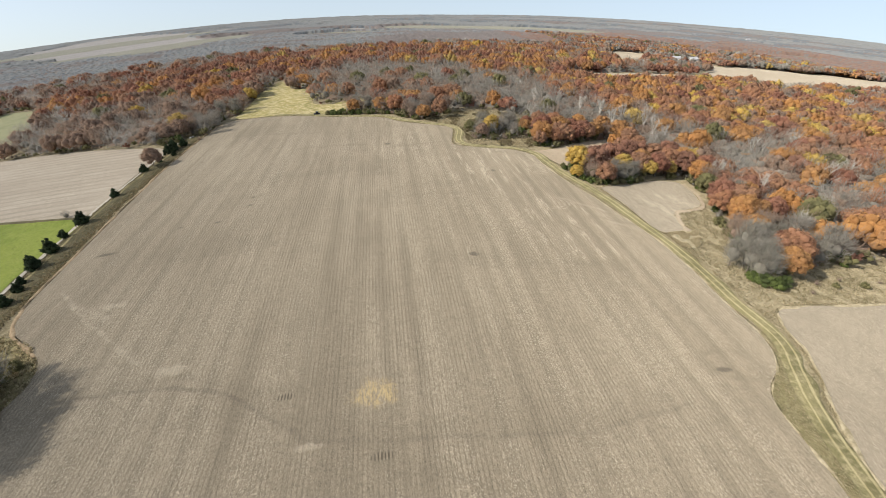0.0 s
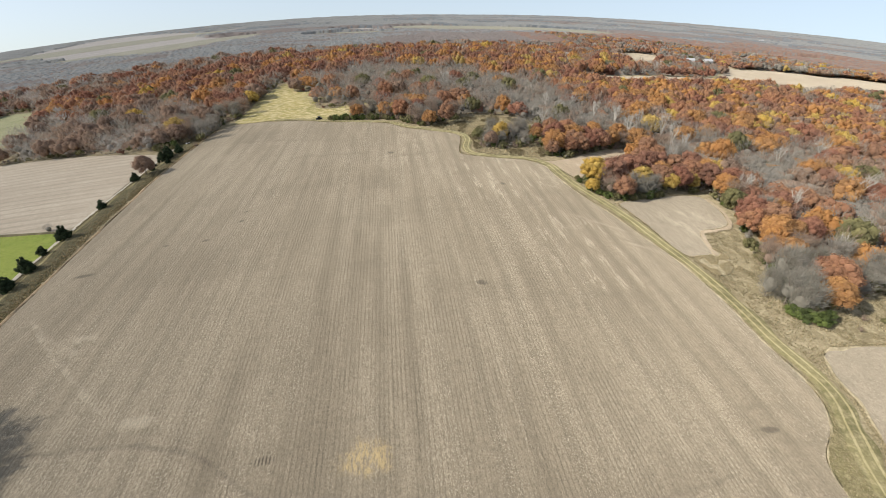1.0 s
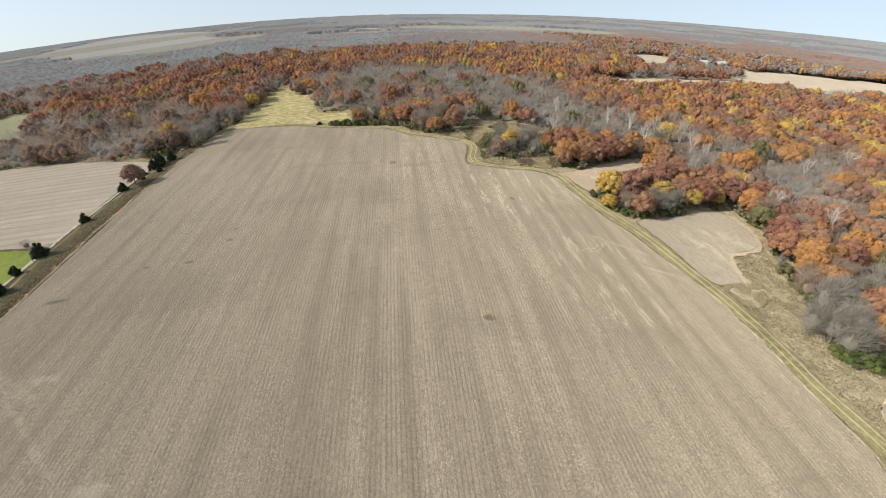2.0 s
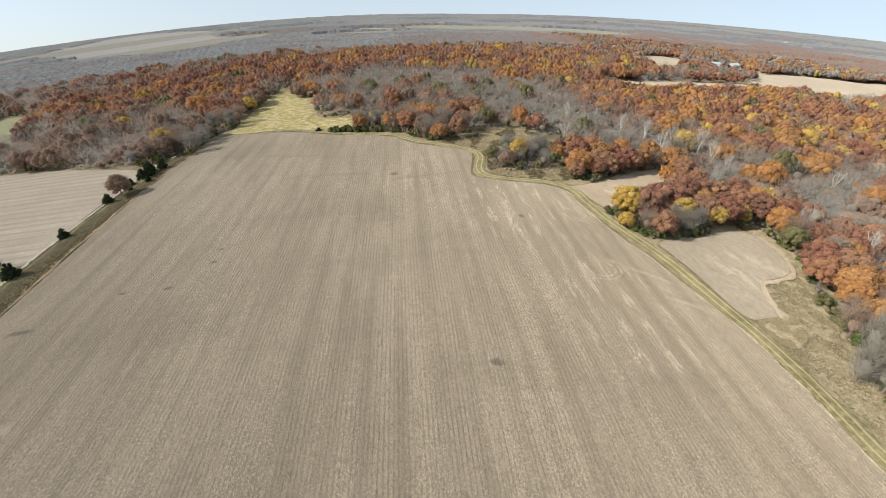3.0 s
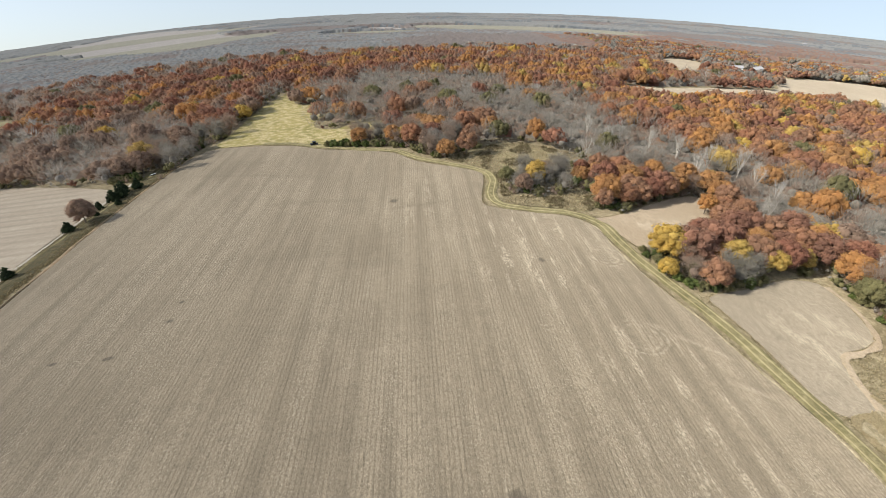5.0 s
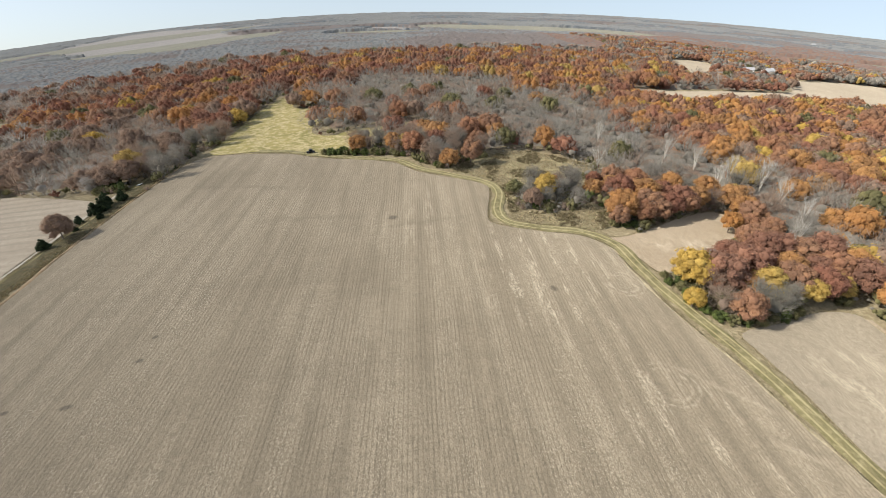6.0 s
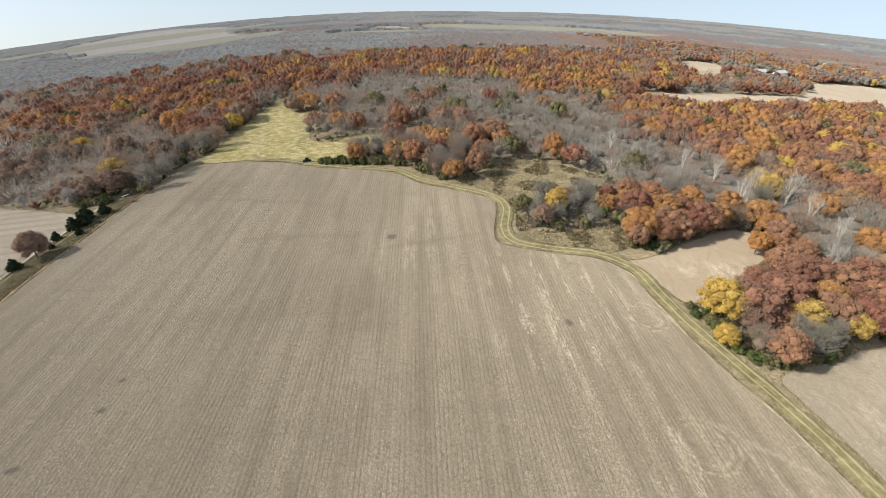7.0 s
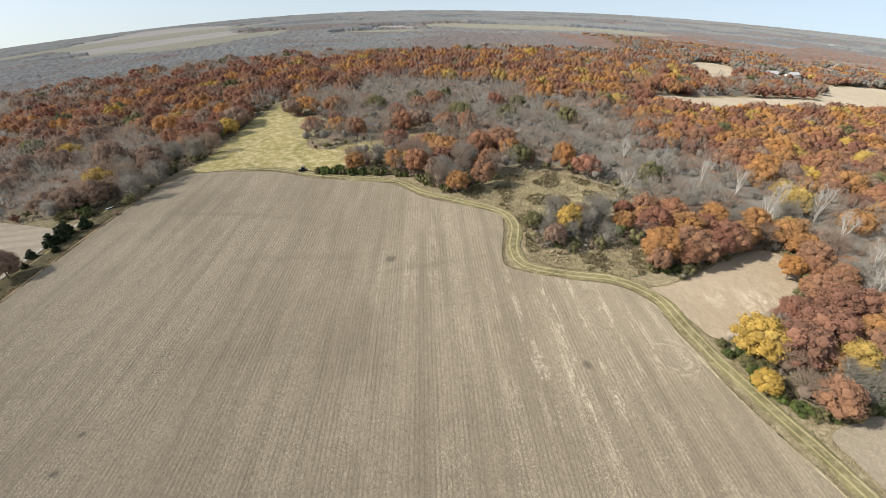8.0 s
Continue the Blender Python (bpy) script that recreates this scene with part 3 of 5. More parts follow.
VERGE_PATCH = smooth_line([(66, 20), (67.8, 44), (70, 50), (75.3, 55), (78.8, 60), (80.4, 66), (83, 64), (80, 55), (76, 45), (72, 32), (68.5, 18)], True, 4)
patch("verge_patch", VERGE_PATCH, 0.6, 2, 0.07, VERGE_LUSH, label="rough olive grass beside the track", category="grass")
CORNER = smooth_line([(-64, 30), (-66.5, 50), (-68.5, 63), (-67.5, 70), (-69.5, 77), (-77, 85), (-90, 88), (-95, 60), (-90, 28)], True, 4)
patch("corner_grass", CORNER, 0.8, 3, 0.0, VERGE, label="yellow-olive rough grass under bare trees", category="grass")
track = tagged(new("track", ribbon("track", TRACK_LINE, (-2.0, -1.3, 0, 1.3, 2.0), (0.06, 0.2, 0.22, 0.2, 0.06), VERGE_LUSH, 0.5)),
               "grassy farm track with two worn wheel ruts", "track", kind="structure")
for o in (-0.95, 0.95):
    part("wheel_rut", ribbon("wheel_rut", shifted(TRACK_LINE, o), (-0.23, 0, 0.23), (0.25, 0.235, 0.25), RUT, 0.08), track, "pale worn wheel rut in the grass")
hedge_line = smooth_line([(-92, 60), (-92, 95), (-93.5, 130), (-95, 155), (-95, 190), (-93.5, 215), (-93, 240), (-92, 262)])
tagged(new("hedgerow_strip", ribbon("hedgerow_strip", hedge_line, (-3.1, -2.0, 0, 3, 5.4), (0.06, 0.25, 0.3, 0.15, -0.25), HEDGE, 0.5)),
       "strip of brown weeds and grass along the field", "grass", kind="structure")
west_edge = FIELD_LINE[(FIELD_LINE[:, 0] < -66) & (FIELD_LINE[:, 1] > 78) & (FIELD_LINE[:, 1] < 262)] + np.array((-0.5, 0))
tagged(new("earth_ridge", ribbon("earth_ridge", west_edge, (-0.45, 0, 0.45), (0.05, 0.38, 0.05), RIDGE, 0.3)),
       "low orange-brown earth ridge along the field", "ridge", kind="structure")
for o, wide in ((-1.4, 0.4),):
    tagged(new("grass_stripe", ribbon("grass_stripe", shifted(hedge_line, o), (-wide, 0, wide), (0.2, 0.42, 0.2), VERGE, 0.6)),
           "thin olive grass stripe within the hedgerow strip", "grass", kind="structure")
ditch_line = smooth_line([(-102, 153.5), (-133, 161), (-180, 173.5), (-228, 179.5), (-268, 186)])
tagged(new("weed_line", ribbon("weed_line", ditch_line, (-0.6, 0, 0.6), (0.06, 0.5, 0.06), HEDGE, 0.4)),
       "dark weedy line between green crop and stubble", "grass", kind="structure")
east_edge = FIELD_LINE[(FIELD_LINE[:, 0] > 60) & (FIELD_LINE[:, 1] > 20) & (FIELD_LINE[:, 1] < 182)] + np.array((0.15, 0))
south_edge = F0[(F0[:, 0] < 128) & (F0[:, 1] > 28)]
south_edge = np.roll(south_edge, -int(np.argmax(np.hypot(*(south_edge - np.roll(south_edge, 1, 0)).T))), 0)
for line in (east_edge, south_edge):
    tagged(new("straw_fringe", ribbon("straw_fringe", line, (-0.22, 0, 0.22), (0.02, 0.2, 0.02), STRAW_EDGE, 0.5)),
           "pale straw fringe along the edge of the bare field", "grass", kind="structure")
bank_line = smooth_line([(117, 152), (115.8, 141), (110.6, 130.6), (98.5, 125.6), (94.9, 118.5), (92.9, 112)])
tagged(new("sandy_bank", ribbon("sandy_bank", bank_line, (-0.9, 0, 0.9), (0.09, 0.22, 0.02), SANDY, 0.5)),
       "low pale sandy bank round the small field", "bank", kind="structure")
tagged(new("gravel_lane", ribbon("gravel_lane", GRAVEL_LINE, (-0.6, 0, 0.6), (0.1, 0.14, 0.1), GRAVEL, 0.2)),
       "narrow pale gravel lane beside the hedgerow", "lane", kind="structure")


# ---------------------------------------------------------------- trees
def as_quads(v):
    return np.arange(len(v)).reshape(-1, 4)


def leaf_quads(c, n, size, r):
    """Square leaf tufts at places c, facing about n."""
    n = n + r.normal(0, 0.42, n.shape)
    n /= np.linalg.norm(n, axis=1)[:, None]
    t = np.cross(n, r.normal(0, 1, n.shape))
    t /= np.linalg.norm(t, axis=1)[:, None] + 1e-9
    b = np.cross(n, t)
    s = (size * r.uniform(0.6, 1.25, len(c)))[:, None]
    v = np.stack([c - t * s - b * s * 0.45, c + t * s - b * s * 0.6, c + t * s * 0.8 + b * s * 0.65, c - t * s * 0.75 + b * s * 0.5], 1)
    return v.reshape(-1, 3)


def rods(p0, p1, r0, r1, sides=3):
    """Tapered rods from p0 to p1."""
    p0, p1 = np.atleast_2d(p0), np.atleast_2d(p1)
    r0, r1 = np.broadcast_to(r0, len(p0)), np.broadcast_to(r1, len(p0))
    d = p1 - p0
    d = d / (np.linalg.norm(d, axis=1)[:, None] + 1e-9)
    a = np.cross(d, np.array([0.31, 0.83, 0.11]))
    a /= np.linalg.norm(a, axis=1)[:, None] + 1e-9
    b = np.cross(d, a)
    out = []
    for k in range(sides):
        w0, w1 = 6.2832 * k / sides, 6.2832 * (k + 1) / sides
        e0, e1 = a * math.cos(w0) + b * math.sin(w0), a * math.cos(w1) + b * math.sin(w1)
        out.append(np.stack([p0 + e0 * r0[:, None], p0 + e1 * r0[:, None], p1 + e1 * r1[:, None], p1 + e0 * r1[:, None]], 1))
    return np.concatenate(out).reshape(-1, 3)


def lump_balls(r, c, size, body, rough=0.16, squash=0.9):
    """A lumpy ball round each centre. Returns corners and faces."""
    n, (na, nu) = len(c), body
    a, v = np.meshgrid(np.arange(na) / na * 6.2832, np.linspace(1.45, -1.25, nu + 1))
    ball = np.stack([np.cos(a) * np.cos(v), np.sin(a) * np.cos(v), np.sin(v) * squash], -1)
    turn = r.uniform(0, 6.2832, n)
    co, si = np.cos(turn)[:, None, None], np.sin(turn)[:, None, None]
    bulge = 1 + r.uniform(-rough, rough, (n, nu + 1, na))
    ball = np.stack([ball[None, ..., 0] * co - ball[None, ..., 1] * si, ball[None, ..., 0] * si + ball[None, ..., 1] * co,
                     np.broadcast_to(ball[None, ..., 2], bulge.shape)], -1)
    V = c[:, None, None] + ball * (bulge * np.reshape(size, (-1, 1, 1)))[..., None]
    k = np.arange(nu)[:, None] * na + np.arange(na)[None]
    q = np.arange(nu)[:, None] * na + (np.arange(na)[None] + 1) % na
    one = np.stack([k + na, q + na, q, k], -1).reshape(-1, 4)
    Q = (one[None] + (np.arange(n) * (nu + 1) * na)[:, None, None]).reshape(-1, 4)
    return V.reshape(-1, 3), Q


def crown_shape(r, rad, low, high, lobes, per, size, body=(7, 4), lobe=0.40):
    """A domed crown: boughs bulging out of a core, each set about with leaf tufts. Returns corners, faces, tones, bough centres."""
    mid, half = low + (high - low) * 0.42, (high - low) * 0.55
    k = np.arange(lobes)
    up = 1 - 1.45 * (k + 0.4) / lobes
    w = k * 2.39996 + r.uniform(-0.3, 0.3, lobes)
    flat = np.sqrt(np.maximum(0, 1 - up ** 2))
    push = r.uniform(0.55, 0.86, lobes)
    c = np.stack([np.cos(w) * flat * rad * push, np.sin(w) * flat * rad * push, mid + up * half * push], 1)
    big = rad * lobe * r.uniform(0.75, 1.22, lobes)
    V, Q = lump_balls(r, c, big * 0.80, body, 0.22)
    core = np.array([[0.0, 0.0, 0.0]])
    CV, CQ = lump_balls(r, core, np.array([1.0]), (6, 3), 0.12)
    CV = CV * np.array([rad * 0.55, rad * 0.55, half * 0.58]) + np.array([0, 0, mid])
    own = r.uniform(0, 1, lobes)
    d = r.normal(0, 1, (lobes, per, 3))
    d /= np.linalg.norm(d, axis=2)[:, :, None]
    out = c - np.array([0, 0, mid - half * 0.3])
    out /= np.linalg.norm(out, axis=1)[:, None]
    d = d + out[:, None] * 0.6 + np.array([0, 0, 0.15])
    d /= np.linalg.norm(d, axis=2)[:, :, None]
    p = (c[:, None] + d * (big[:, None] * r.uniform(0.86, 1.20, (lobes, per)))[:, :, None] * np.array([1, 1, 0.9])).reshape(-1, 3)
    L = leaf_quads(p, d.reshape(-1, 3), size, r)
    # core gets a fixed dark tone: inner crown shade put into the colour
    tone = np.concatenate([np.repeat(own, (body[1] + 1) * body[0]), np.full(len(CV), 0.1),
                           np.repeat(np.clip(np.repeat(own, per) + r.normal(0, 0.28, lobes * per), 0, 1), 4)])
    return (np.concatenate([V, CV, L]), np.concatenate([Q, CQ + len(V), as_quads(L) + len(V) + len(CV)]), tone, c)


def twig_crown(r, rad, low, high, twigs, long, slim, core=0.5):
    """A leafless crown: a haze of fine upswept twigs. Returns corners, faces, tones."""
    mid, half = low + (high - low) * 0.45, (high - low) * 0.55
    d = r.normal(0, 1, (twigs, 3)) + np.array([0, 0, 0.35])
    d /= np.linalg.norm(d, axis=1)[:, None]
    reach = r.uniform(0.25, 1.0, twigs) ** 0.5
    p = d * reach[:, None] * np.array([rad, rad, half]) * (1 + 0.14 * np.sin(np.arctan2(d[:, 1], d[:, 0]) * 3 + r.uniform(0, 6)))[:, None] + np.array([0, 0, mid])
    way = d * np.array([0.8, 0.8, 0.3]) + np.array([0, 0, 0.75]) + r.normal(0, 0.28, d.shape)
    way /= np.linalg.norm(way, axis=1)[:, None]
    t = np.cross(way, r.normal(0, 1, d.shape))
    t /= np.linalg.norm(t, axis=1)[:, None] + 1e-9
    s, wd = (long * r.uniform(0.5, 1.4, twigs))[:, None], (slim * r.uniform(0.6, 1.3, twigs))[:, None]
    L = np.stack([p - way * s - t * wd, p - way * s + t * wd, p + way * s + t * wd * 0.5, p + way * s - t * wd * 0.5], 1).reshape(-1, 3)
    tone = np.repeat(r.uniform(0, 1, twigs), 4)
    if not core:
        return L, as_quads(L), tone
    CV, CQ = lump_balls(r, np.array([[0.0, 0.0, 0.0]]), np.array([1.0]), (6, 3), 0.2)
    CV = CV * np.array([rad * core, rad * core, half * core]) + np.array([0, 0, mid - half * 0.2])
    # the core is toned darker than most twigs, painting shade inside the crown
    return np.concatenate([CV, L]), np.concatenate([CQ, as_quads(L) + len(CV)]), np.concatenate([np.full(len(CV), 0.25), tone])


def bare_shape(r, rad, low, high, limbs, twigs, thin=0.03, stout=1.0):
    """Forked limbs and many twigs of a leafless crown. Returns limbs, twigs."""
    P0, P1, R0, R1 = [], [], [], []
    tips = []
    for k in range(limbs):
        w, out = k * 2.4 + r.uniform(-0.4, 0.4), r.uniform(0.35, 1.0)
        z0 = low * r.uniform(0.7, 1.6)
        a = np.array([0, 0, z0])
        b = np.array([math.cos(w) * rad * out * 0.5, math.sin(w) * rad * out * 0.5, z0 + (high - z0) * 0.45])
        e = np.array([math.cos(w) * rad * out, math.sin(w) * rad * out, high * (1.04 - 0.35 * out * out) * r.uniform(0.9, 1.0)])
        P0 += [a, b]
        P1 += [b, e]
        R0 += [0.11, 0.07]
        R1 += [0.07, 0.02]
        for q in range(3):
            s = b + (e - b) * r.uniform(0, 0.7)
            f = s + r.normal(0, 1, 3) * np.array([0.26, 0.26, 0.12]) * rad + np.array([0, 0, (high - low) * 0.2])
            P0.append(s), P1.append(f), R0.append(0.05), R1.append(0.015)
            tips.append((s, f))
        tips.append((b, e))
    n = len(tips)
    S, E = np.array([t[0] for t in tips]), np.array([t[1] for t in tips])
    i = r.integers(0, n, twigs)
    a = S[i] + (E[i] - S[i]) * r.uniform(0.2, 1.0, twigs)[:, None]
    d = r.normal(0, 1, (twigs, 3)) * np.array([1, 1, 0.5]) + np.array([0, 0, 0.75])
    d /= np.linalg.norm(d, axis=1)[:, None]
    b = a + d * (rad * r.uniform(0.2, 0.45, twigs))[:, None]
    side = np.cross(d, r.normal(0, 1, (twigs, 3)))
    side /= np.linalg.norm(side, axis=1)[:, None] + 1e-9
    tw = np.stack([a - side * thin, a + side * thin, b + side * thin * 0.6, b - side * thin * 0.6], 1).reshape(-1, 3)
    return rods(np.array(P0), np.array(P1), np.array(R0) * stout, np.array(R1) * stout), tw


BARE = {"grey", "silver", "pale", "ash", "twiggy", "brown"}
HUE = {"rust": "rust-brown", "orange": "bright orange", "yellow": "golden yellow", "maroon": "dark red", "brown": "nearly leafless brown",
       "olive": "dull olive-green", "grey": "leafless grey", "green": "dark green", "pale": "leafless pale-barked", "ash": "leafless haze-grey", "twiggy": "leafless brown-grey", "silver": "leafless haze-paled grey", "russet": "dull russet-brown"}


def build_tree(kind, seed):
    """A tree of about 10 m with its trunk and crown as parts."""
    r = np.random.default_rng(seed)
    tree = new("tree")
    high, rad = r.uniform(8.8, 10.6), r.uniform(3.6, 4.4)
    bark = PALE_BARK if kind == "pale" else BARK
    if kind in BARE:
        pale = kind == "pale"
        limbs, tw = bare_shape(r, rad * (0.7 if pale else 0.9), 2.2, high * (1.15 if pale else 1.0), 6 if pale else 9,
                               260 if pale else 420, 0.028, 1.2 if pale else 1.0)
        v, q, tone = twig_crown(r, rad * (0.7 if pale else 1.0), 1.2, high, 220 if pale else 1000, 0.55, 0.022 if pale else 0.045 if kind == "twiggy" else 0.032, 0.0 if pale else 0.55 if kind == "twiggy" else 0.40)
        v, q, tone = np.concatenate([v, tw]), np.concatenate([q, as_quads(tw) + len(v)]), np.concatenate([tone, np.repeat(r.uniform(0, 1, len(tw) // 4), 4)])
        wood = np.concatenate([rods((0, 0, -0.3), (0.1, 0.05, high * 0.6), 0.21, 0.11, 5), limbs])
    else:
        v, q, tone, c = crown_shape(r, rad, 1.9, high, 46, 44, 0.19, (6, 3), 0.30)
        pick = c[::6]
        wood = np.concatenate([rods((0, 0, -0.3), (0, 0, high * 0.6), 0.24, 0.10, 5),
                               rods(np.tile((0, 0, high * 0.35), (len(pick), 1)), pick, 0.10, 0.03, 3)])
    part("trunk", quad_mesh("trunk", wood, as_quads(wood), [bark]), tree)
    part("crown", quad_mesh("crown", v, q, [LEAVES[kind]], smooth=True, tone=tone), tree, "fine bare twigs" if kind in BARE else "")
    return tagged(tree, HUE[kind] + (" tree with bare branches at the wood's edge" if kind in BARE else " leafy autumn tree at the wood's edge"),
                  "tree", "trees of the wood's edge")


GREYS = ((18, 457, 60), (60, 405, 55), (85, 330, 45), (75, 287, 26), (-10, 350, 50), (106, 262, 20), (120, 232, 13), (134, 205, 8), (94, 86, 11),
         (-103, 243, 16), (-118, 262, 24), (-160, 285, 42), (-215, 285, 42), (-105, 300, 26), (155, 165, 15), (146, 116, 12), (195, 195, 20), (150, 232, 12), (-330, 690, 150), (-100, 760, 130), (52, 212, 9), (20, 259, 14), (84, 156, 5), (165, 195, 12), (170, 140, 12), (110, 104, 8), (124, 110, 9), (108, 120, 4))
RUSTS = ((-160, 370, 70), (-140, 519, 90), (-10, 520, 80), (90, 455, 40), (205, 335, 60), (155, 285, 26), (118, 122, 11), (104, 158, 16), (95, 178, 16),
         (92, 202, 12), (110, 206, 9), (260, 350, 60), (150, 430, 60), (35, 300, 26), (-90, 300, 20))


def pick_kind(x, y, r):
    """Kind of tree for each place: bare hollows, rusty oak slopes."""
    # more bare greys westward, partly standing in for the haze there
    bare = 0.42 + 0.27 * np.clip((-x - 30) / 60, 0, 1) * np.clip((660 - y) / 250, 0, 1) + 0.17 * waves(x, y, 120, 5) + 0.16 * waves(x, y, 45, 6)
    for cx, cy, s in GREYS:
        bare = bare + 0.43 * np.exp(-((x - cx) ** 2 + (y - cy) ** 2) / (2 * s * s))
    for cx, cy, s in RUSTS:
        bare = bare - 0.42 * np.exp(-((x - cx) ** 2 + (y - cy) ** 2) / (2 * s * s))
    # far trees lean to duller kinds, which puts distance haze into their colours
    hue = 0.50 * waves(x, y, 34, 8) + 0.35 * waves(x, y, 95, 9) + r.normal(0, 0.66, len(x)) + 0.0007 * x - 0.22 * np.clip((-x - 40) / 60, 0, 1) - 0.45 * np.clip((np.hypot(x, y - 80) - 330) / 350, 0, 1)
    kind = np.digitize(hue, (-0.50, -0.14, 0.30, 0.98))
    kind = np.array([3, 4, 0, 1, 2])[kind]
    kind = np.where((kind == 4) & (r.uniform(0, 1, len(x)) < 0.35), 0, kind)
    kind = np.where((kind == 4) & (r.uniform(0, 1, len(x)) < 0.65), 12, kind)
    kind = np.where(r.uniform(0, 1, len(x)) < 0.012, 5, kind)
    w = r.uniform(0, 1, len(x))
    bare_kind = np.where(w < 0.66, 6, np.where((w < 0.70) & (x > 40), 8, np.where(w < 0.985, 4, 5)))
    # some western bare trees take the haze-paled colour
    bare_kind = np.where((x < -92) & (bare_kind == 6) & (r.uniform(0, 1, len(x)) < 0.35), 11, bare_kind)
    bare_kind = np.where((x < -60) & (r.uniform(0, 1, len(x)) < 0.22), 12, bare_kind)
    return np.where(bare + r.normal(0, 0.24, len(x)) > 0.47, bare_kind, kind)


def scatter(x0, x1, y0, y1, gap, r, keep):
    """Jittered places over a stretch of the plan, where keep() holds and no open ground is."""
    gx, gy = np.meshgrid(np.arange(x0, x1, gap), np.arange(y0, y1, gap * 0.87))
    gx = gx + (np.arange(gx.shape[0]) % 2)[:, None] * gap / 2
    x, y = (gx + r.uniform(-0.36, 0.36, gx.shape) * gap).ravel(), (gy + r.uniform(-0.36, 0.36, gy.shape) * gap).ravel()
    ok = keep(x, y)
    x, y = x[ok], y[ok]
    ok = ~open_ground(x, y)
    return x[ok], y[ok]


def slope_foot(x):
    """How far north the oak slopes reach before the ashen bottomland begins."""
    return 585 + 0.45 * np.maximum(0, x + 150) - 0.6 * np.maximum(0, -x - 280)


def in_near(x, y):
    """The stretches of wood whose trees are built one by one."""
    return (((x > 66) & (x < 132) & (y > 78) & (y < 172)) | ((x > 66) & (x < 128) & (y >= 172) & (y < 226)) | ((x > 40) & (x < 66) & (y > 196) & (y < 222))
            | ((x > -20) & (x < 40) & (y > 235) & (y < 276)) | ((x > -112) & (x < -74) & (y > 228) & (y < 300)))


def in_view(x, y):
    w = np.arctan2(x, y + 60)
    return (w > -0.80) & (w < 0.93)


TEMPLATES = {}


def plant(kind, x, y, size, r):
    """One tree as a thing of its own."""
    variant = int(r.integers(0, 3))
    key = (kind, variant)
    wide = size * (0.92 if kind in ("pale", "twiggy") else 1.1)
    m = pose(x, y, float(land(x, y)) - 0.1, 0, 0, r.uniform(0, 360)) @ Matrix.Diagonal((wide * r.uniform(0.9, 1.1), wide * r.uniform(0.9, 1.1), size * 0.96, 1))
    if key not in TEMPLATES:
        TEMPLATES[key] = build_tree(kind, 40 + KINDS.index(kind) * 5 + variant)
        TEMPLATES[key].matrix_basis = m
        return TEMPLATES[key]
    first = TEMPLATES[key]
    keep = first.matrix_basis.copy()
    first.matrix_basis = Matrix.Identity(4)
    made = copy_thing(first, m)
    first.matrix_basis = keep
    return made


# trees that stand out by their colour or place
SINGLES = [("yellow", -103, 256, 1.15), ("yellow", -143, 300, 1.1), ("russet", -93, 272, 1.1), ("russet", -99, 283, 1.1), ("yellow", 93, 158, 1.0), ("yellow", 77, 162.5, 1.05), ("maroon", 83, 160, 1.15), ("maroon", 92, 165, 1.15), ("yellow", 104, 157, 0.8), ("maroon", 109, 159, 1.0),
           ("yellow", 73.2, 153.5, 0.55), ("yellow", 6, 264, 0.8), ("orange", -13, 263, 0.85), ("rust", 33, 247, 1.0), ("rust", 80, 196, 0.85),
           ("orange", 104, 209, 0.9), ("maroon", 97, 206, 1.0), ("orange", 118, 204, 0.9), ("orange", 107, 193, 0.8), ("orange", 116, 119, 1.15),
           ("orange", 112, 115, 0.95), ("rust", 120, 126, 1.15), ("maroon", 117, 131, 1.1), ("maroon", 89, 169, 0.9), ("maroon", 86, 162, 1.0),
           ("brown", 80, 158, 0.9), ("orange", 89, 158, 0.8), ("brown", 79, 151.5, 0.75), ("twiggy", 84, 152, 0.7), ("twiggy", 91, 151.5, 0.85),
           ("rust", 72, 194, 0.7), ("rust", 86, 198, 0.85), ("maroon", 92, 202, 0.9), ("rust", 99, 204.5, 0.9), ("brown", 111, 210, 0.9), ("orange", 57, 217, 0.75), ("twiggy", 46, 208, 0.65), ("grey", 49, 212, 0.7), ("twiggy", 53, 207, 0.7),
           ("olive", 44, 214, 0.6), ("pale", 128, 229, 1.4), ("pale", 113, 249, 1.35), ("pale", 106, 264, 1.25), ("pale", 137, 212, 1.3), ("pale", 121, 240, 1.3), ("pale", 119, 221, 1.3),
           ("pale", 97, 256, 1.2), ("pale", 140, 226, 1.35), ("pale", 95, 276, 1.2), ("pale", 133, 196, 1.25), ("pale", 128, 150, 1.2), ("pale", 136, 136, 1.2), ("twiggy", 88, 153.5, 0.9), ("twiggy", 95.5, 154, 0.9), ("grey", 84, 166, 0.9),
           # twiggy corner trees, mostly unseen, are added and sized for their cast shadow
           ("twiggy", -75, 66, 1.6), ("twiggy", -71.5, 60, 1.5), ("twiggy", -71, 51, 1.6), ("olive", -74, 70, 0.8), ("twiggy", -74, 56, 1.7), ("twiggy", -73, 72, 0.9), ("twiggy", -77, 61, 1.6), ("twiggy", -77, 47, 1.7), ("twiggy", -80, 69, 1.3), ("russet", -95.5, 201, 0.9),
           ("orange", 107, 88, 0.9), ("rust", 110, 96, 0.9), ("twiggy", 96, 90, 1.0), ("twiggy", 93, 93, 0.9), ("twiggy", 99, 87, 0.95), ("twiggy", 96, 86.5, 0.8), ("twiggy", 101, 91, 1.0)]
tr = np.random.default_rng(11)
for kind, x, y, size in SINGLES:
    plant(kind, x, y, size, tr)
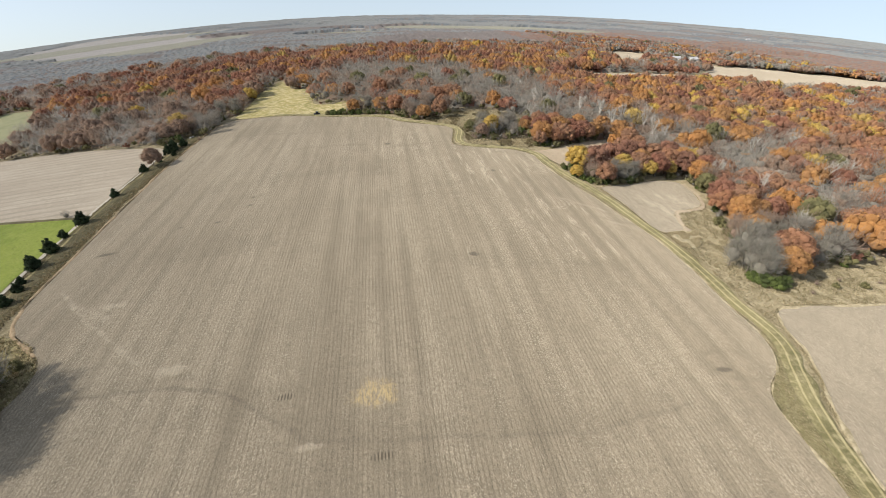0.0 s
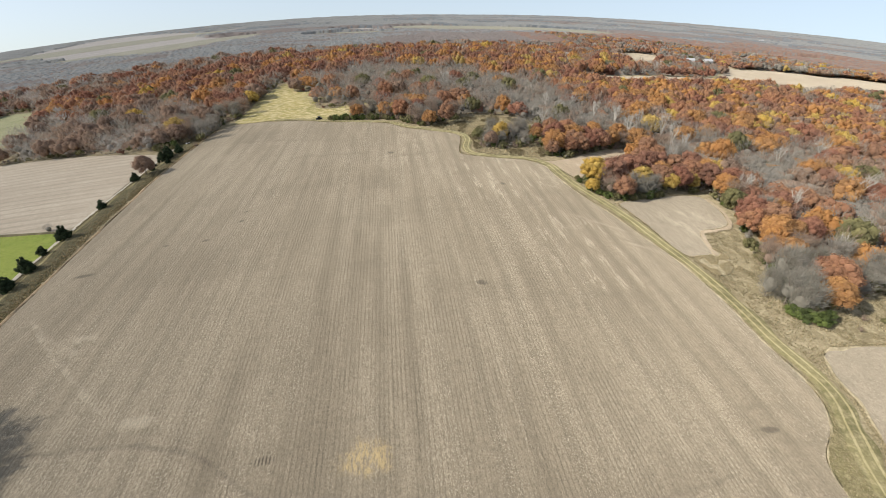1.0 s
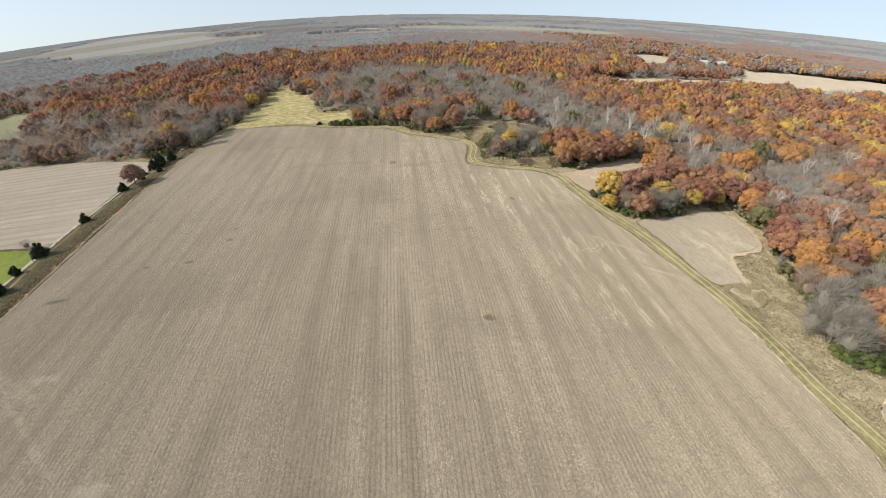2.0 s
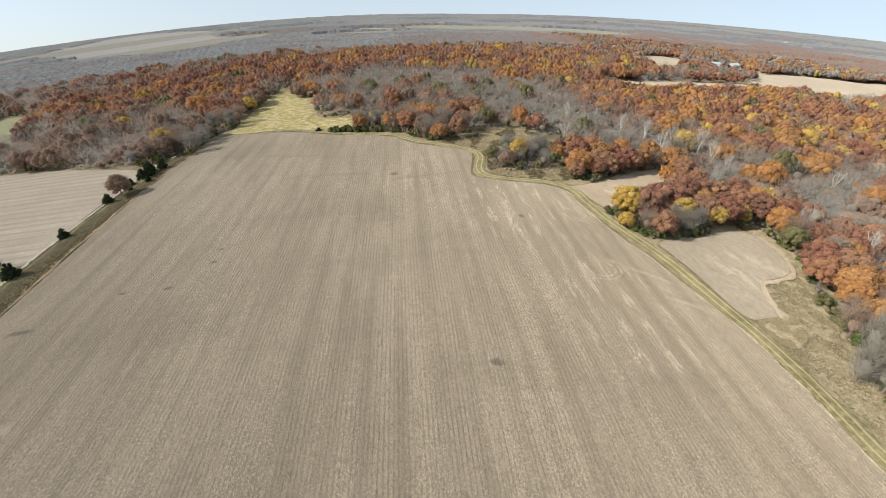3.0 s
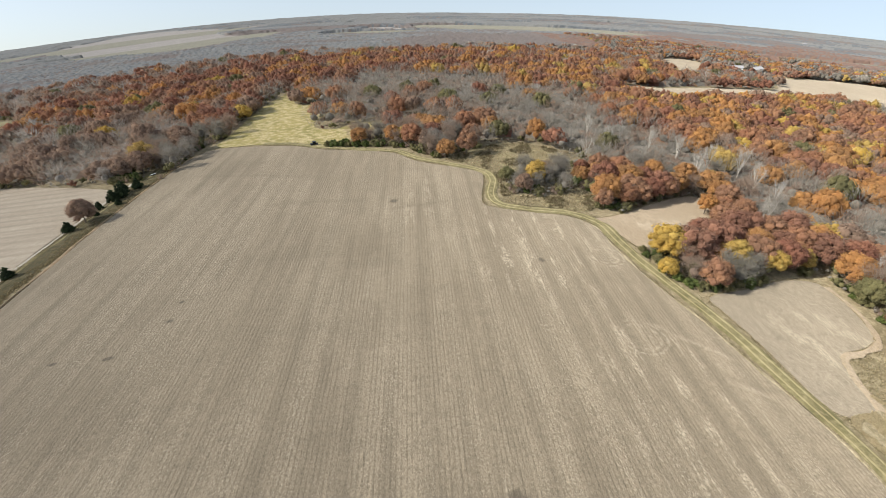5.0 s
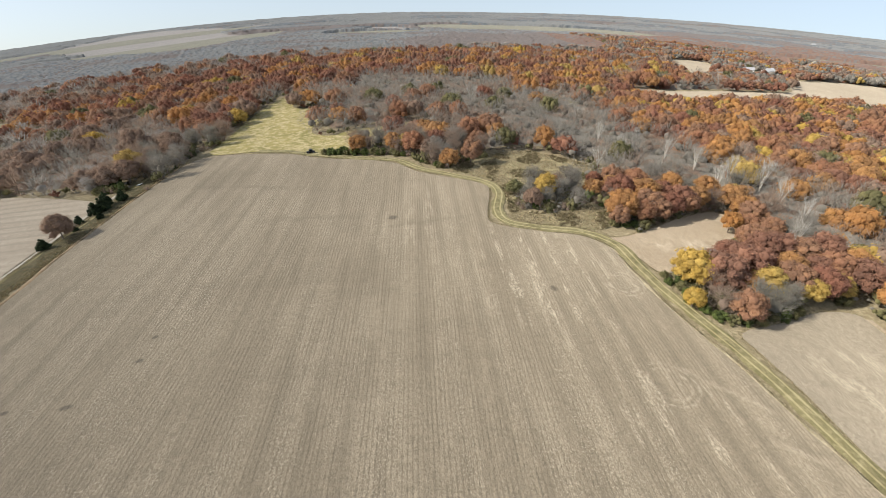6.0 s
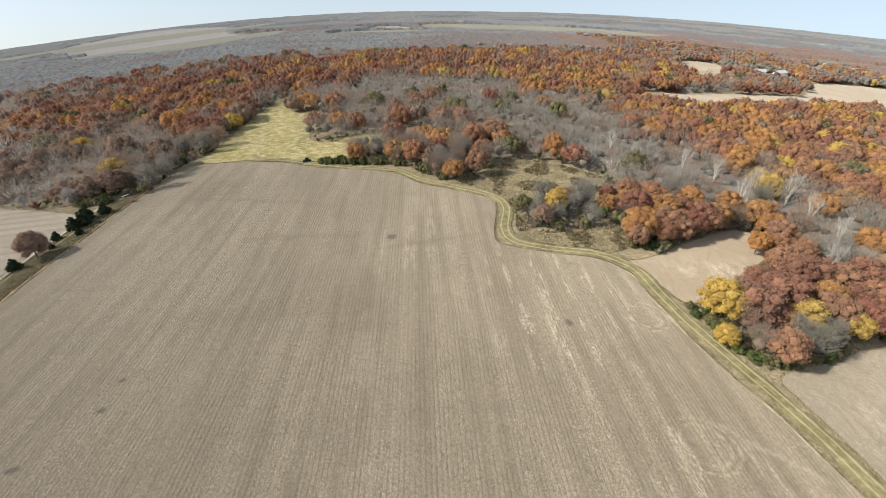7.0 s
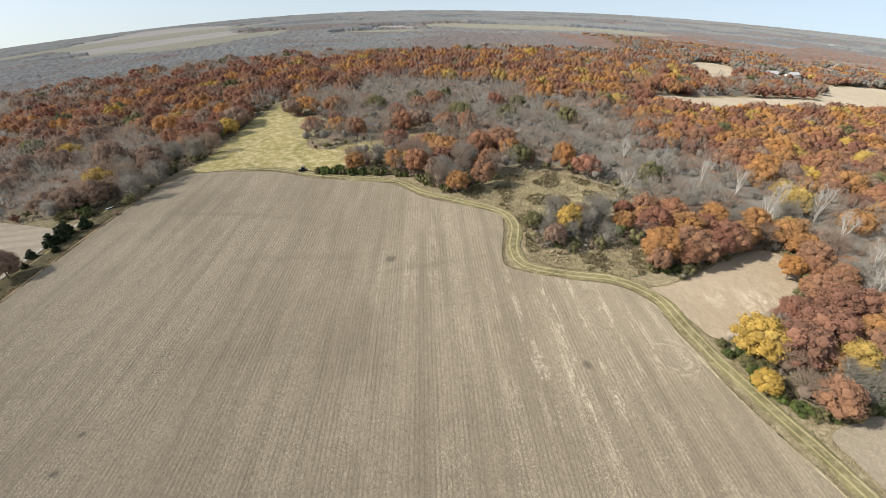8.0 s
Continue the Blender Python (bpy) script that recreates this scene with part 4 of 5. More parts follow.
SX, SY = np.array([s[1] for s in SINGLES]), np.array([s[2] for s in SINGLES])


def clear_of_singles(x, y):
    return np.min(np.hypot(x[:, None] - SX, y[:, None] - SY), 1) > 3.4


x, y = scatter(-115, 135, 76, 302, 7.0, tr, lambda a, b: in_near(a, b) & clear_of_singles(a, b))
kinds = pick_kind(x, y, tr)
for a, b, k in zip(x, y, kinds):
    kind = "twiggy" if KINDS[k] == "grey" and tr.uniform() < 0.45 else KINDS[k]
    if kind == "yellow" and int(a * 7) % 3:
        kind = "rust"
    if kind == "russet" and a > 60:
        kind = ("rust", "orange", "maroon", "brown")[int(a * 7 + b * 3) % 4]
    plant(kind, a, b, tr.uniform(0.72, 1.15), tr)


def woods(name, x, y, kinds, shapes, size, r, label, flat=1.0):
    """Many joined trees as one wood. shapes(kind) lists alike shapes, as corners and faces."""
    V, F, I, W, T, count = [], [], [], [], [], 0
    for k in range(len(KINDS)):
        forms_of = shapes(KINDS[k])
        sel = np.nonzero(kinds == k)[0]
        for f, (form, faces, tone) in enumerate(forms_of):
            s = sel[f::len(forms_of)]
            if not len(s):
                continue
            w = r.uniform(0, 6.283, len(s))
            sc = r.uniform(size[0], size[1], len(s))
            c, q = np.cos(w) * sc, np.sin(w) * sc
            px = form[None, :, 0] * c[:, None] - form[None, :, 1] * q[:, None] + x[s][:, None]
            py = form[None, :, 0] * q[:, None] + form[None, :, 1] * c[:, None] + y[s][:, None]
            pz = form[None, :, 2] * (flat * sc * r.uniform(0.85, 1.15, len(s)))[:, None] + land(x[s], y[s])[:, None]
            V.append(np.stack([px, py, pz], -1).reshape(-1, 3))
            F.append((faces[None] + (count + np.arange(len(s)) * len(form))[:, None, None]).reshape(-1, 4))
            count += len(s) * len(form)
            I.append(np.full(len(s) * len(faces), k))
            W.append(np.repeat(r.uniform(0, 1, len(s)), len(form)))
            T.append(np.tile(tone, len(s)))
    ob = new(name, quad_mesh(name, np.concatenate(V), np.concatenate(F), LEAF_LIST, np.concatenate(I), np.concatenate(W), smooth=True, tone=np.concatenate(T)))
    return tagged(ob, label, "woods", kind="stuff")


def forms(lobes, per, tuft, twigs, long, slim, seed, body, lobe=0.40):
    """Six shapes for each kind of tree, simpler for woods further off."""
    made = {}

    def get(kind):
        if kind not in made:
            r = np.random.default_rng(seed + KINDS.index(kind))
            out = []
            for _ in range(6):
                high, rad = r.uniform(7.4, 9.4), r.uniform(4.3, 5.6)
                if kind in BARE and twigs:
                    v, q, tone = twig_crown(r, rad, 0.8, high, twigs, long, slim, 0.0 if kind == "pale" else 0.30)
                else:
                    v, q, tone, _ = crown_shape(r, rad, 1.8, high, lobes, per, tuft, body, lobe)
                if kind == "pale":
                    limbs, tw = bare_shape(r, rad * 0.8, 2.5, high * 1.12, 6, 30, slim * 0.8, 1 + slim * 6)
                    wood = np.concatenate([rods((0, 0, 0), (0, 0, high * 0.6), 0.2 + slim, 0.12), limbs, tw])
                    v, q = np.concatenate([v, wood]), np.concatenate([q, as_quads(wood) + len(v)])
                    tone = np.concatenate([tone, np.full(len(wood), 1.0)])
                out.append((v, q, tone))
            made[kind] = out
        return made[kind]
    return get


def ring(lo, hi):
    return lambda a, b: in_view(a, b) & (np.hypot(a, b - 80) >= lo) & (np.hypot(a, b - 80) < hi) & ~in_near(a, b) & clear_of_singles(a, b)


x, y = scatter(-300, 300, 60, 385, 8.9, tr, ring(0, 300))
woods("woods_edge", x, y, pick_kind(x, y, tr), forms(26, 22, 0.27, 240, 0.75, 0.055, 100, (5, 3), 0.37), (0.95, 1.3), tr,
      "autumn woodland of rust, orange and leafless grey trees", 0.98)
x, y = scatter(-620, 620, 60, 690, 10.4, tr, ring(300, 600))
woods("woods_middle", x, y, pick_kind(x, y, tr), forms(13, 9, 0.42, 84, 1.0, 0.12, 200, (5, 2), 0.42), (1.0, 1.4), tr,
      "dense autumn oak woodland with grey bare hollows", 0.85)
x, y = scatter(-1200, 1200, 60, 1290, 11.2, tr, lambda a, b: ring(600, 850)(a, b) | (ring(850, 1060)(a, b) & (a > 330)))
kinds = pick_kind(x, y, tr)
keep = (y < slope_foot(x) + 30 * waves(x, y, 130, 37)) | (x > 330)
x, y, kinds = x[keep], y[keep], kinds[keep]
woods("woods_far", x, y, kinds, forms(8, 3, 0.6, 0, 0, 0.2, 300, (5, 2), 0.5), (1.1, 1.5), tr, "distant autumn woodland on the far slopes", 0.75)

# the thicket under the crowns closes the woods
gx, gy = np.meshgrid(np.arange(-700, 760, 4.6), np.arange(76, 800, 4.6))
tx, ty = gx + tr.uniform(-1.5, 1.5, gx.shape), gy + tr.uniform(-1.5, 1.5, gx.shape)
n, m = gx.shape[1], gx.shape[0]
i = (np.arange(m - 1)[:, None] * n + np.arange(n - 1)[None]).ravel()
quads = np.stack([i, i + 1, i + n + 1, i + n], 1)
cx, cy = tx.ravel()[quads].mean(1), ty.ravel()[quads].mean(1)
shut = in_view(cx, cy) & (np.hypot(cx, cy - 80) < 860) & ~in_near(cx, cy) & ~open_ground(cx, cy)
for w in np.arange(0, 6.28, 0.785):
    shut &= ~open_ground(cx + 9 * np.cos(w), cy + 9 * np.sin(w))
rim = np.zeros(gx.size, bool)
rim[quads[~shut].ravel()] = True
tz = land(tx, ty) + np.where(rim.reshape(gx.shape), -0.3, 3.0 + tr.uniform(-1.2, 1.2, gx.shape))
cover = pick_kind(cx, cy, tr)
cover = np.where(np.isin(cover, (2, 8)), 4, cover)
cover = np.where(np.isin(cover, (0, 1, 3)) & (tr.uniform(0, 1, len(cx)) < 0.4), 4, cover)
tagged(new("thicket", quad_mesh("thicket", np.stack([tx, ty, tz], -1).reshape(-1, 3), quads[shut], LEAF_LIST, cover[shut],
                                tr.uniform(0, 1, gx.size), tone=tr.uniform(0, 1, gx.size))), "brown and rust thicket under the woodland crowns", "woods", kind="stuff")

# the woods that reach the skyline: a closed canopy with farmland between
# the cool pale greys have the haze of distance painted into their colour
DISTANT = [leaf("hazed_ashen_woods", (0.30, 0.305, 0.292), (0.325, 0.325, 0.305), (0.28, 0.29, 0.285), 0.10),
           leaf("hazed_grey_woods", (0.215, 0.235, 0.245), (0.245, 0.26, 0.268), (0.20, 0.222, 0.235), 0.15),
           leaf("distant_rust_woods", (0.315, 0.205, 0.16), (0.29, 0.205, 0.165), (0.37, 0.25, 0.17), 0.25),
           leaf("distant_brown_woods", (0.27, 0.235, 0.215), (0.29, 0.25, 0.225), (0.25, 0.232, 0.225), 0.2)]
az = np.linspace(-0.88, 1.0, 620)
far = 540 * (6900 / 540) ** np.linspace(0, 1, 250)
A, R = np.meshgrid(az, far)
A = A + tr.uniform(-0.0014, 0.0014, A.shape)
R = R * (1 + tr.uniform(-0.0045, 0.0045, A.shape))
X, Y = R * np.sin(A), 40 + R * np.cos(A)
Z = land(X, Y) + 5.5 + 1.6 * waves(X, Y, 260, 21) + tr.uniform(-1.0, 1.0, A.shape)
n, m = A.shape[1], A.shape[0]
i = (np.arange(m - 1)[:, None] * n + np.arange(n - 1)[None]).ravel()
quads = np.stack([i, i + 1, i + n + 1, i + n], 1)
cx, cy = X.ravel()[quads].mean(1), Y.ravel()[quads].mean(1)
PLAIN_WEST = smooth_line([(-697, 1186), (-568, 1129), (-454, 1250), (-332, 1226), (-520, 1560), (-760, 2100), (-990, 2745), (-1963, 3974), (-1702, 2904), (-1232, 1810)], True, 3)
farmed = waves(cx, cy * 1.6, 520, 31) + 0.8 * waves(cx * 1.3, cy * 3.2, 420, 32)
farms = (farmed > 0.95 + 0.35 * (cx > 0) - 0.45 * (np.hypot(cx, cy) > 1900)) & (np.hypot(cx, cy) > 1250) | inside(PLAIN_WEST, cx, cy)
wooded = ~farms & ~open_ground(cx, cy) | (np.hypot(cx, cy) > 4300)
bare_corner = np.zeros(A.size, bool)
bare_corner[quads[~wooded & (np.hypot(cx, cy) > 1000)].ravel()] = True
Z = np.where(bare_corner.reshape(A.shape), land(X, Y) + 0.05, Z)
# tone falls with distance, so far woods take the haze-tinted greys
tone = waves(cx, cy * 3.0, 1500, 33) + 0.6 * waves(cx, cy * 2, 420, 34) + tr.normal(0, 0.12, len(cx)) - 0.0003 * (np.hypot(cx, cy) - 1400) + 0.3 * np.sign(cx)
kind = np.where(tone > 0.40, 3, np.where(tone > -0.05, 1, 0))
foot = slope_foot(cx)
slope = (cy < foot + 260 + 120 * waves(cx, cy, 300, 35)) & (cx > 250) & (np.hypot(cx, cy) < 1700)
kind = np.where(slope, np.where(tr.uniform(0, 1, len(cx)) < 0.75, 2, 3), kind)
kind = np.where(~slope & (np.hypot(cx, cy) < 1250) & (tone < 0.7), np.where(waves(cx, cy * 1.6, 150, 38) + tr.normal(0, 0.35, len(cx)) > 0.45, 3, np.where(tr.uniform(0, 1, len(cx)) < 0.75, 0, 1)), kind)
beyond = (cy > foot - 25) | (np.hypot(cx, cy - 80) > 845)
on_land = (np.abs(cx) < 4880) & (np.abs(cy - 100) < 4880)
farmland = on_land & ~wooded & ~open_ground(cx, cy) & (np.hypot(cx, cy) > 1000)
wooded &= on_land & beyond
tagged(new("farmland_far", quad_mesh("farmland_far", np.stack([X, Y, Z], -1).reshape(-1, 3), quads[farmland], [FAR_PLAIN])),
       "distant dull tan farmland between woods", "field", kind="structure")
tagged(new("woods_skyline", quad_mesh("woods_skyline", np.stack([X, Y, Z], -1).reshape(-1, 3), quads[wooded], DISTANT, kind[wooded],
                                      tr.uniform(0, 1, A.size), tone=tr.uniform(0, 1, A.size))), "grey-brown woodland reaching to the skyline, haze painted into its colour", "woods", kind="stuff")


# ---------------------------------------------------------------- cedars, shrubs, weeds
def build_cedar(seed):
    """A dark conical cedar of 4 m."""
    r = np.random.default_rng(seed)
    tree = new("cedar")
    v, q, tone, _ = crown_shape(r, 1.8, -0.3, 3.3, 16, 34, 0.15, (6, 3))
    v2, q2, tone2, _ = crown_shape(r, 1.1, 1.4, 4.4, 10, 30, 0.14, (6, 3))
    v, q, tone = np.concatenate([v, v2]), np.concatenate([q, q2 + len(v)]), np.concatenate([tone, tone2])
    wood = rods((0, 0, -0.2), (0, 0, 3.2), 0.14, 0.04, 5)
    part("trunk", quad_mesh("trunk", wood, as_quads(wood), [BARK]), tree)
    part("crown", quad_mesh("crown", v, q, [CEDAR], smooth=True, tone=tone), tree)
    return tagged(tree, "dark green bushy cedar standing in the hedgerow", "tree", "cedars of the hedgerow")


def build_shrub(kind, seed):
    """A low many-stemmed shrub of 2.5 m."""
    r = np.random.default_rng(seed)
    shrub = new("shrub")
    if kind in BARE:
        v, q, tone = twig_crown(r, 1.7, 0.0, 2.6, 260, 0.3, 0.02, 0.45)
    else:
        v, q, tone, _ = crown_shape(r, 1.8, -0.3, 2.6, 14, 60, 0.13, (5, 3))
    w = np.arange(5) * 1.2566
    stems = rods(np.tile((0, 0, -0.2), (5, 1)), np.stack([np.cos(w), np.sin(w), np.full(5, 1.6)], 1), 0.05, 0.02, 3)
    part("stems", quad_mesh("stems", stems, as_quads(stems), [BARK]), shrub)
    part("crown", quad_mesh("crown", v, q, [LEAVES[kind]], smooth=True, tone=tone), shrub)
    return tagged(shrub, {"olive": "low olive-green", "green": "low bright green", "brown": "low leafless brown", "grey": "low leafless grey"}[kind] +
                  " shrub along the wood's edge", "shrub", "shrubs of the wood's edge")


def spawn(first, x, y, size, r):
    m = pose(x, y, float(land(x, y)) - 0.05, 0, 0, r.uniform(0, 360)) @ Matrix.Diagonal((size * r.uniform(0.85, 1.15), size * r.uniform(0.85, 1.15), size, 1))
    if not first["used"]:
        first["used"] = 1
        first.matrix_basis = m
        return
    keep = first.matrix_basis.copy()
    first.matrix_basis = Matrix.Identity(4)
    copy_thing(first, m)
    first.matrix_basis = keep


sr = np.random.default_rng(23)
CEDARS = [build_cedar(60), build_cedar(61)]
for c in CEDARS:
    c["used"] = 0
for k, (x, y, size) in enumerate(((-97, 147.5, 1.15), (-98, 138.5, 0.7), (-96, 128.5, 1.15), (-95.5, 119.5, 1.1), (-96.5, 122, 0.7), (-97, 169.5, 0.8), (-97, 195, 0.9),
                                  (-92.5, 108, 0.7), (-91.5, 102, 0.8), (-94, 112, 0.6), (-97.5, 212, 0.7), (-96, 218, 1.1), (-95, 221, 1.2), (-96, 225, 1.2),
                                  (-93, 229, 1.0), (-92, 214, 0.6), (-95, 206, 0.5))):
    spawn(CEDARS[k % 2], x, y, size, sr)

SHRUBS = {}
for kind in ("olive", "green", "brown", "grey"):
    SHRUBS[kind] = build_shrub(kind, 70 + len(kind))
    SHRUBS[kind]["used"] = 0
x, y = scatter(-112, 140, 70, 300, 2.6, sr, lambda a, b: in_near(a, b))
edge = np.zeros(len(x), bool)
for w in np.arange(0, 6.28, 0.785):
    edge |= open_ground(x + 3.2 * np.cos(w), y + 3.2 * np.sin(w))
pick = np.nonzero(edge)[0]
sr.shuffle(pick)
for k in pick[:230]:
    u = sr.uniform()
    green = 0.35 if (y[k] < 168 and x[k] > 60) else 0.12
    kind = "green" if u < green else "olive" if u < green + 0.25 else "brown" if u < 0.78 else "grey"
    spawn(SHRUBS[kind], x[k], y[k], sr.uniform(0.45, 1.15), sr)
for kind, x, y, size in (("olive", -27, 263.5, 0.9), ("green", -24, 262.8, 1.1), ("green", -21, 262.5, 0.9), ("olive", -18, 262, 0.7), ("green", -14, 261.5, 1.2), ("green", -10, 261, 1.0),
                         ("olive", -6, 261, 1.1), ("green", -2, 261, 1.0), ("olive", 2, 260, 0.9), ("brown", 112, 84, 0.6), ("olive", 117, 83, 0.5), ("brown", 107, 80, 0.5), ("olive", 140, 88, 0.6), ("brown", 129, 79, 0.5), ("olive", 104, 88, 0.6), ("green", 108.5, 93, 0.9), ("green", 114, 95, 0.8), ("green", 121, 96, 0.9), ("olive", 128, 97, 0.9), ("green", 135, 98, 0.9), ("olive", 106, 110, 0.8), ("green", 104.5, 104, 0.8), ("olive", 108, 118, 0.9), ("green", 102, 98, 0.9), ("brown", 121, 86, 0.5),
                         ("olive", 126, 83, 0.6), ("brown", 133, 85, 0.5), ("green", 96, 84, 1.1), ("green", 98.5, 82.5, 1.0), ("green", 94.5, 86, 0.9), ("green", 102, 84, 0.9),
                         ("green", 73.5, 155, 0.7), ("green", 74.5, 158, 0.8), ("olive", 75, 160.5, 0.9), ("green", 75.5, 163, 0.8), ("olive", 76.5, 166, 0.8),
                         ("green", 75.5, 152, 0.8), ("grey", 77, 154.5, 0.9), ("green", 77.5, 149.5, 0.8), ("olive", 80, 148.3, 0.8), ("green", 83, 148.6, 0.8), ("green", 86.5, 149.5, 0.9),
                         ("olive", 90, 150, 0.9), ("green", 94, 151.5, 0.9), ("olive", 78, 160, 1.0), ("green", 72.5, 163, 0.6), ("olive", 72.8, 166, 0.6), ("olive", 99, 153, 0.8),
                         ("green", 74, 193, 0.8), ("green", 77, 193.5, 0.8), ("olive", 70.5, 193.5, 0.7), ("grey", 76, 196, 1.2), ("grey", 46, 204, 1.0), ("green", 49, 204.5, 0.7), ("olive", 54, 204, 0.8),
                         ("grey", -107, 156, 1.1), ("olive", -76, 62, 1.2), ("olive", -74, 71, 1.3), ("brown", -78, 69, 1.2), ("olive", -79, 60, 1.2), ("olive", -72.5, 76, 0.8)):
    spawn(SHRUBS[kind], x, y, size, sr)


x, y = scatter(-330, 260, 76, 420, 3.2, sr, lambda a, b: in_view(a, b) & ~in_near(a, b))
edge = np.zeros(len(x), bool)
for w in np.arange(0, 6.28, 0.785):
    edge |= open_ground(x + 4.0 * np.cos(w), y + 4.0 * np.sin(w))
x, y = x[edge], y[edge]
kinds = sr.choice([4, 5, 6, 3], len(x), p=[0.3, 0.25, 0.35, 0.1])
woods("undergrowth", x, y, kinds, forms(5, 6, 0.4, 26, 0.9, 0.10, 400, (5, 2), 0.5), (0.22, 0.46), sr, "low olive and brown brush along the wood margins")
x, y = scatter(-112, 132, 78, 300, 3.3, sr, in_near)
woods("understorey", x, y, sr.choice([4, 5, 6, 7], len(x), p=[0.32, 0.14, 0.48, 0.06]), forms(5, 8, 0.3, 40, 0.8, 0.05, 500, (5, 2), 0.5), (0.24, 0.48), sr,
      "low brown and grey brush under the edge trees")


def tufts(name, x, y, high, wide, mat, r, label, blades=3):
    """Clumps of dry blades, uncounted."""
    n = len(x)
    V = []
    for k in range(blades):
        w = r.uniform(0, 6.283, n)
        lean = r.uniform(-0.9, 0.9, (n, 2)) * high
        h = high * r.uniform(0.5, 1.25, n)
        a = wide * r.uniform(0.6, 1.3, n)
        z = land(x, y)
        ex, ey = np.cos(w) * a, np.sin(w) * a
        V.append(np.stack([np.stack([x - ex, y - ey, z - 0.1], 1), np.stack([x + ex, y + ey, z - 0.1], 1),
                           np.stack([x + ex * 0.7 + lean[:, 0], y + ey * 0.7 + lean[:, 1], z + h], 1),
                           np.stack([x - ex * 0.9 + lean[:, 0], y - ey * 0.9 + lean[:, 1], z + h * 0.85], 1)], 1).reshape(-1, 3))
    V = np.concatenate(V)
    ob = new(name, quad_mesh(name, V, as_quads(V), [mat], None, np.tile(np.repeat(r.uniform(0, 1, n), 4), blades), tone=np.tile(np.repeat(r.uniform(0, 1, n), 4), blades)))
    return tagged(ob, label, "grass", kind="stuff")


def along(line, gap, side, r):
    seg = np.linalg.norm(np.diff(line, axis=0), axis=1)
    s = np.concatenate([[0], np.cumsum(seg)])
    t = np.arange(0, s[-1], gap)
    p = np.stack([np.interp(t, s, line[:, 0]), np.interp(t, s, line[:, 1])], 1)
    d = np.gradient(p, axis=0)
    d /= np.linalg.norm(d, axis=1)[:, None] + 1e-9
    o = r.uniform(side[0], side[1], len(t))[:, None]
    q = p + np.stack([d[:, 1], -d[:, 0]], 1) * o
    return q[:, 0], q[:, 1]


def keep_in(poly, n, r):
    lo, hi = poly.min(0), poly.max(0)
    x, y = r.uniform(lo[0], hi[0], n), r.uniform(lo[1], hi[1], n)
    ok = inside(poly, x, y)
    return x[ok], y[ok]


def off_track(x, y, gap=2.7):
    ok = (near_line(TRACK_LINE, x, y) > gap) & ~inside(FIELD_LINE, x, y)
    return x[ok], y[ok]


x, y = keep_in(CLEARING, 9000, sr)
ok = waves(x, y, 14, 51) > 0.15
tufts("weeds", x[ok], y[ok], 0.65, 0.2, BRAMBLE, sr, "brown dry weeds in the clearing")
x, y = keep_in(CLEARING, 7000, sr)
ok = waves(x, y, 14, 51) < 0.3
tufts("dry_grass", x[ok], y[ok], 0.45, 0.12, STRAW, sr, "pale straw grass in the clearing")
x, y = off_track(*keep_in(ROUGH_RIGHT, 130000, sr))
ok = ~inside(F0, x, y) & ~inside(F1, x, y) & (x < 160) & (y > 20) & (waves(x, y, 10, 52) > -0.3)
tufts("weeds", x[ok], y[ok], 0.18, 0.08, WEED, sr, "brown weeds and grass beside the woods")
x, y = off_track(*keep_in(ROUGH_RIGHT, 110000, sr))
ok = ~inside(F0, x, y) & ~inside(F1, x, y) & (x < 160) & (y > 20) & (waves(x, y, 6, 54) > 0.0)
tufts("straw_tussocks", x[ok], y[ok], 0.2, 0.07, STRAW, sr, "pale straw tussocks on rough ground beside the woods")
x, y = off_track(*along(TRACK_LINE, 0.06, (-4.6, 4.6), sr), 2.2)
ok = ~inside(F1, x, y) & ~inside(F2, x, y) & ~inside(F0, x, y)
tufts("verge_weeds", x[ok], y[ok], 0.15, 0.07, WEED, sr, "dull weeds along the grass track")
for line, side in ((FIELD_LINE, (-0.9, 0.1)), (F1, (-0.9, 0.3)), (F2, (-0.7, 0.3)), (F0, (-1.0, 0.2))):
    x, y = along(np.vstack([line, line[:1]]), 0.13, side, sr)
    ok = (y > 25) & (x < 150) & (near_line(TRACK_LINE, x, y) > 1.6)
    tufts("edge_grass", x[ok], y[ok], 0.13, 0.07, STRAW, sr, "pale straw fringe along the bare field")
x, y = along(hedge_line, 0.025, (-3.0, 5.6), sr)
ok = ~inside(FIELD_LINE, x, y)
tufts("hedge_weeds", x[ok], y[ok], 0.35, 0.12, BRAMBLE, sr, "dark brown weeds and brambles of the hedgerow")

x, y = keep_in(CORNER, 5000, sr)
tufts("corner_weeds", x, y, 0.5, 0.16, WEED, sr, "dry weeds under the bare trees")
x, y = off_track(*keep_in(VERGE_PATCH, 14000, sr), 2.4)
tufts("patch_grass", x, y, 0.2, 0.06, WEED, sr, "tufted straw and olive grass beside the track")
STRAW_TIP = smooth_line([(84.6, 107), (85.5, 110.5), (92.3, 112.2), (94.2, 116), (96, 112), (93, 105), (88, 101.5), (85.3, 103)], True, 3)
patch("straw_tip", STRAW_TIP, 0.6, 2, 0.1, STRAW_EDGE, label="pale straw grass at the tip of the small field", category="grass")
x, y = off_track(*keep_in(STRAW_TIP, 9000, sr))
ok = waves(x, y, 5, 53) > -0.1
x, y = x[ok], y[ok]
tufts("straw_grass", x, y, 0.3, 0.09, STRAW, sr, "short pale straw grass at the tip of the small field")


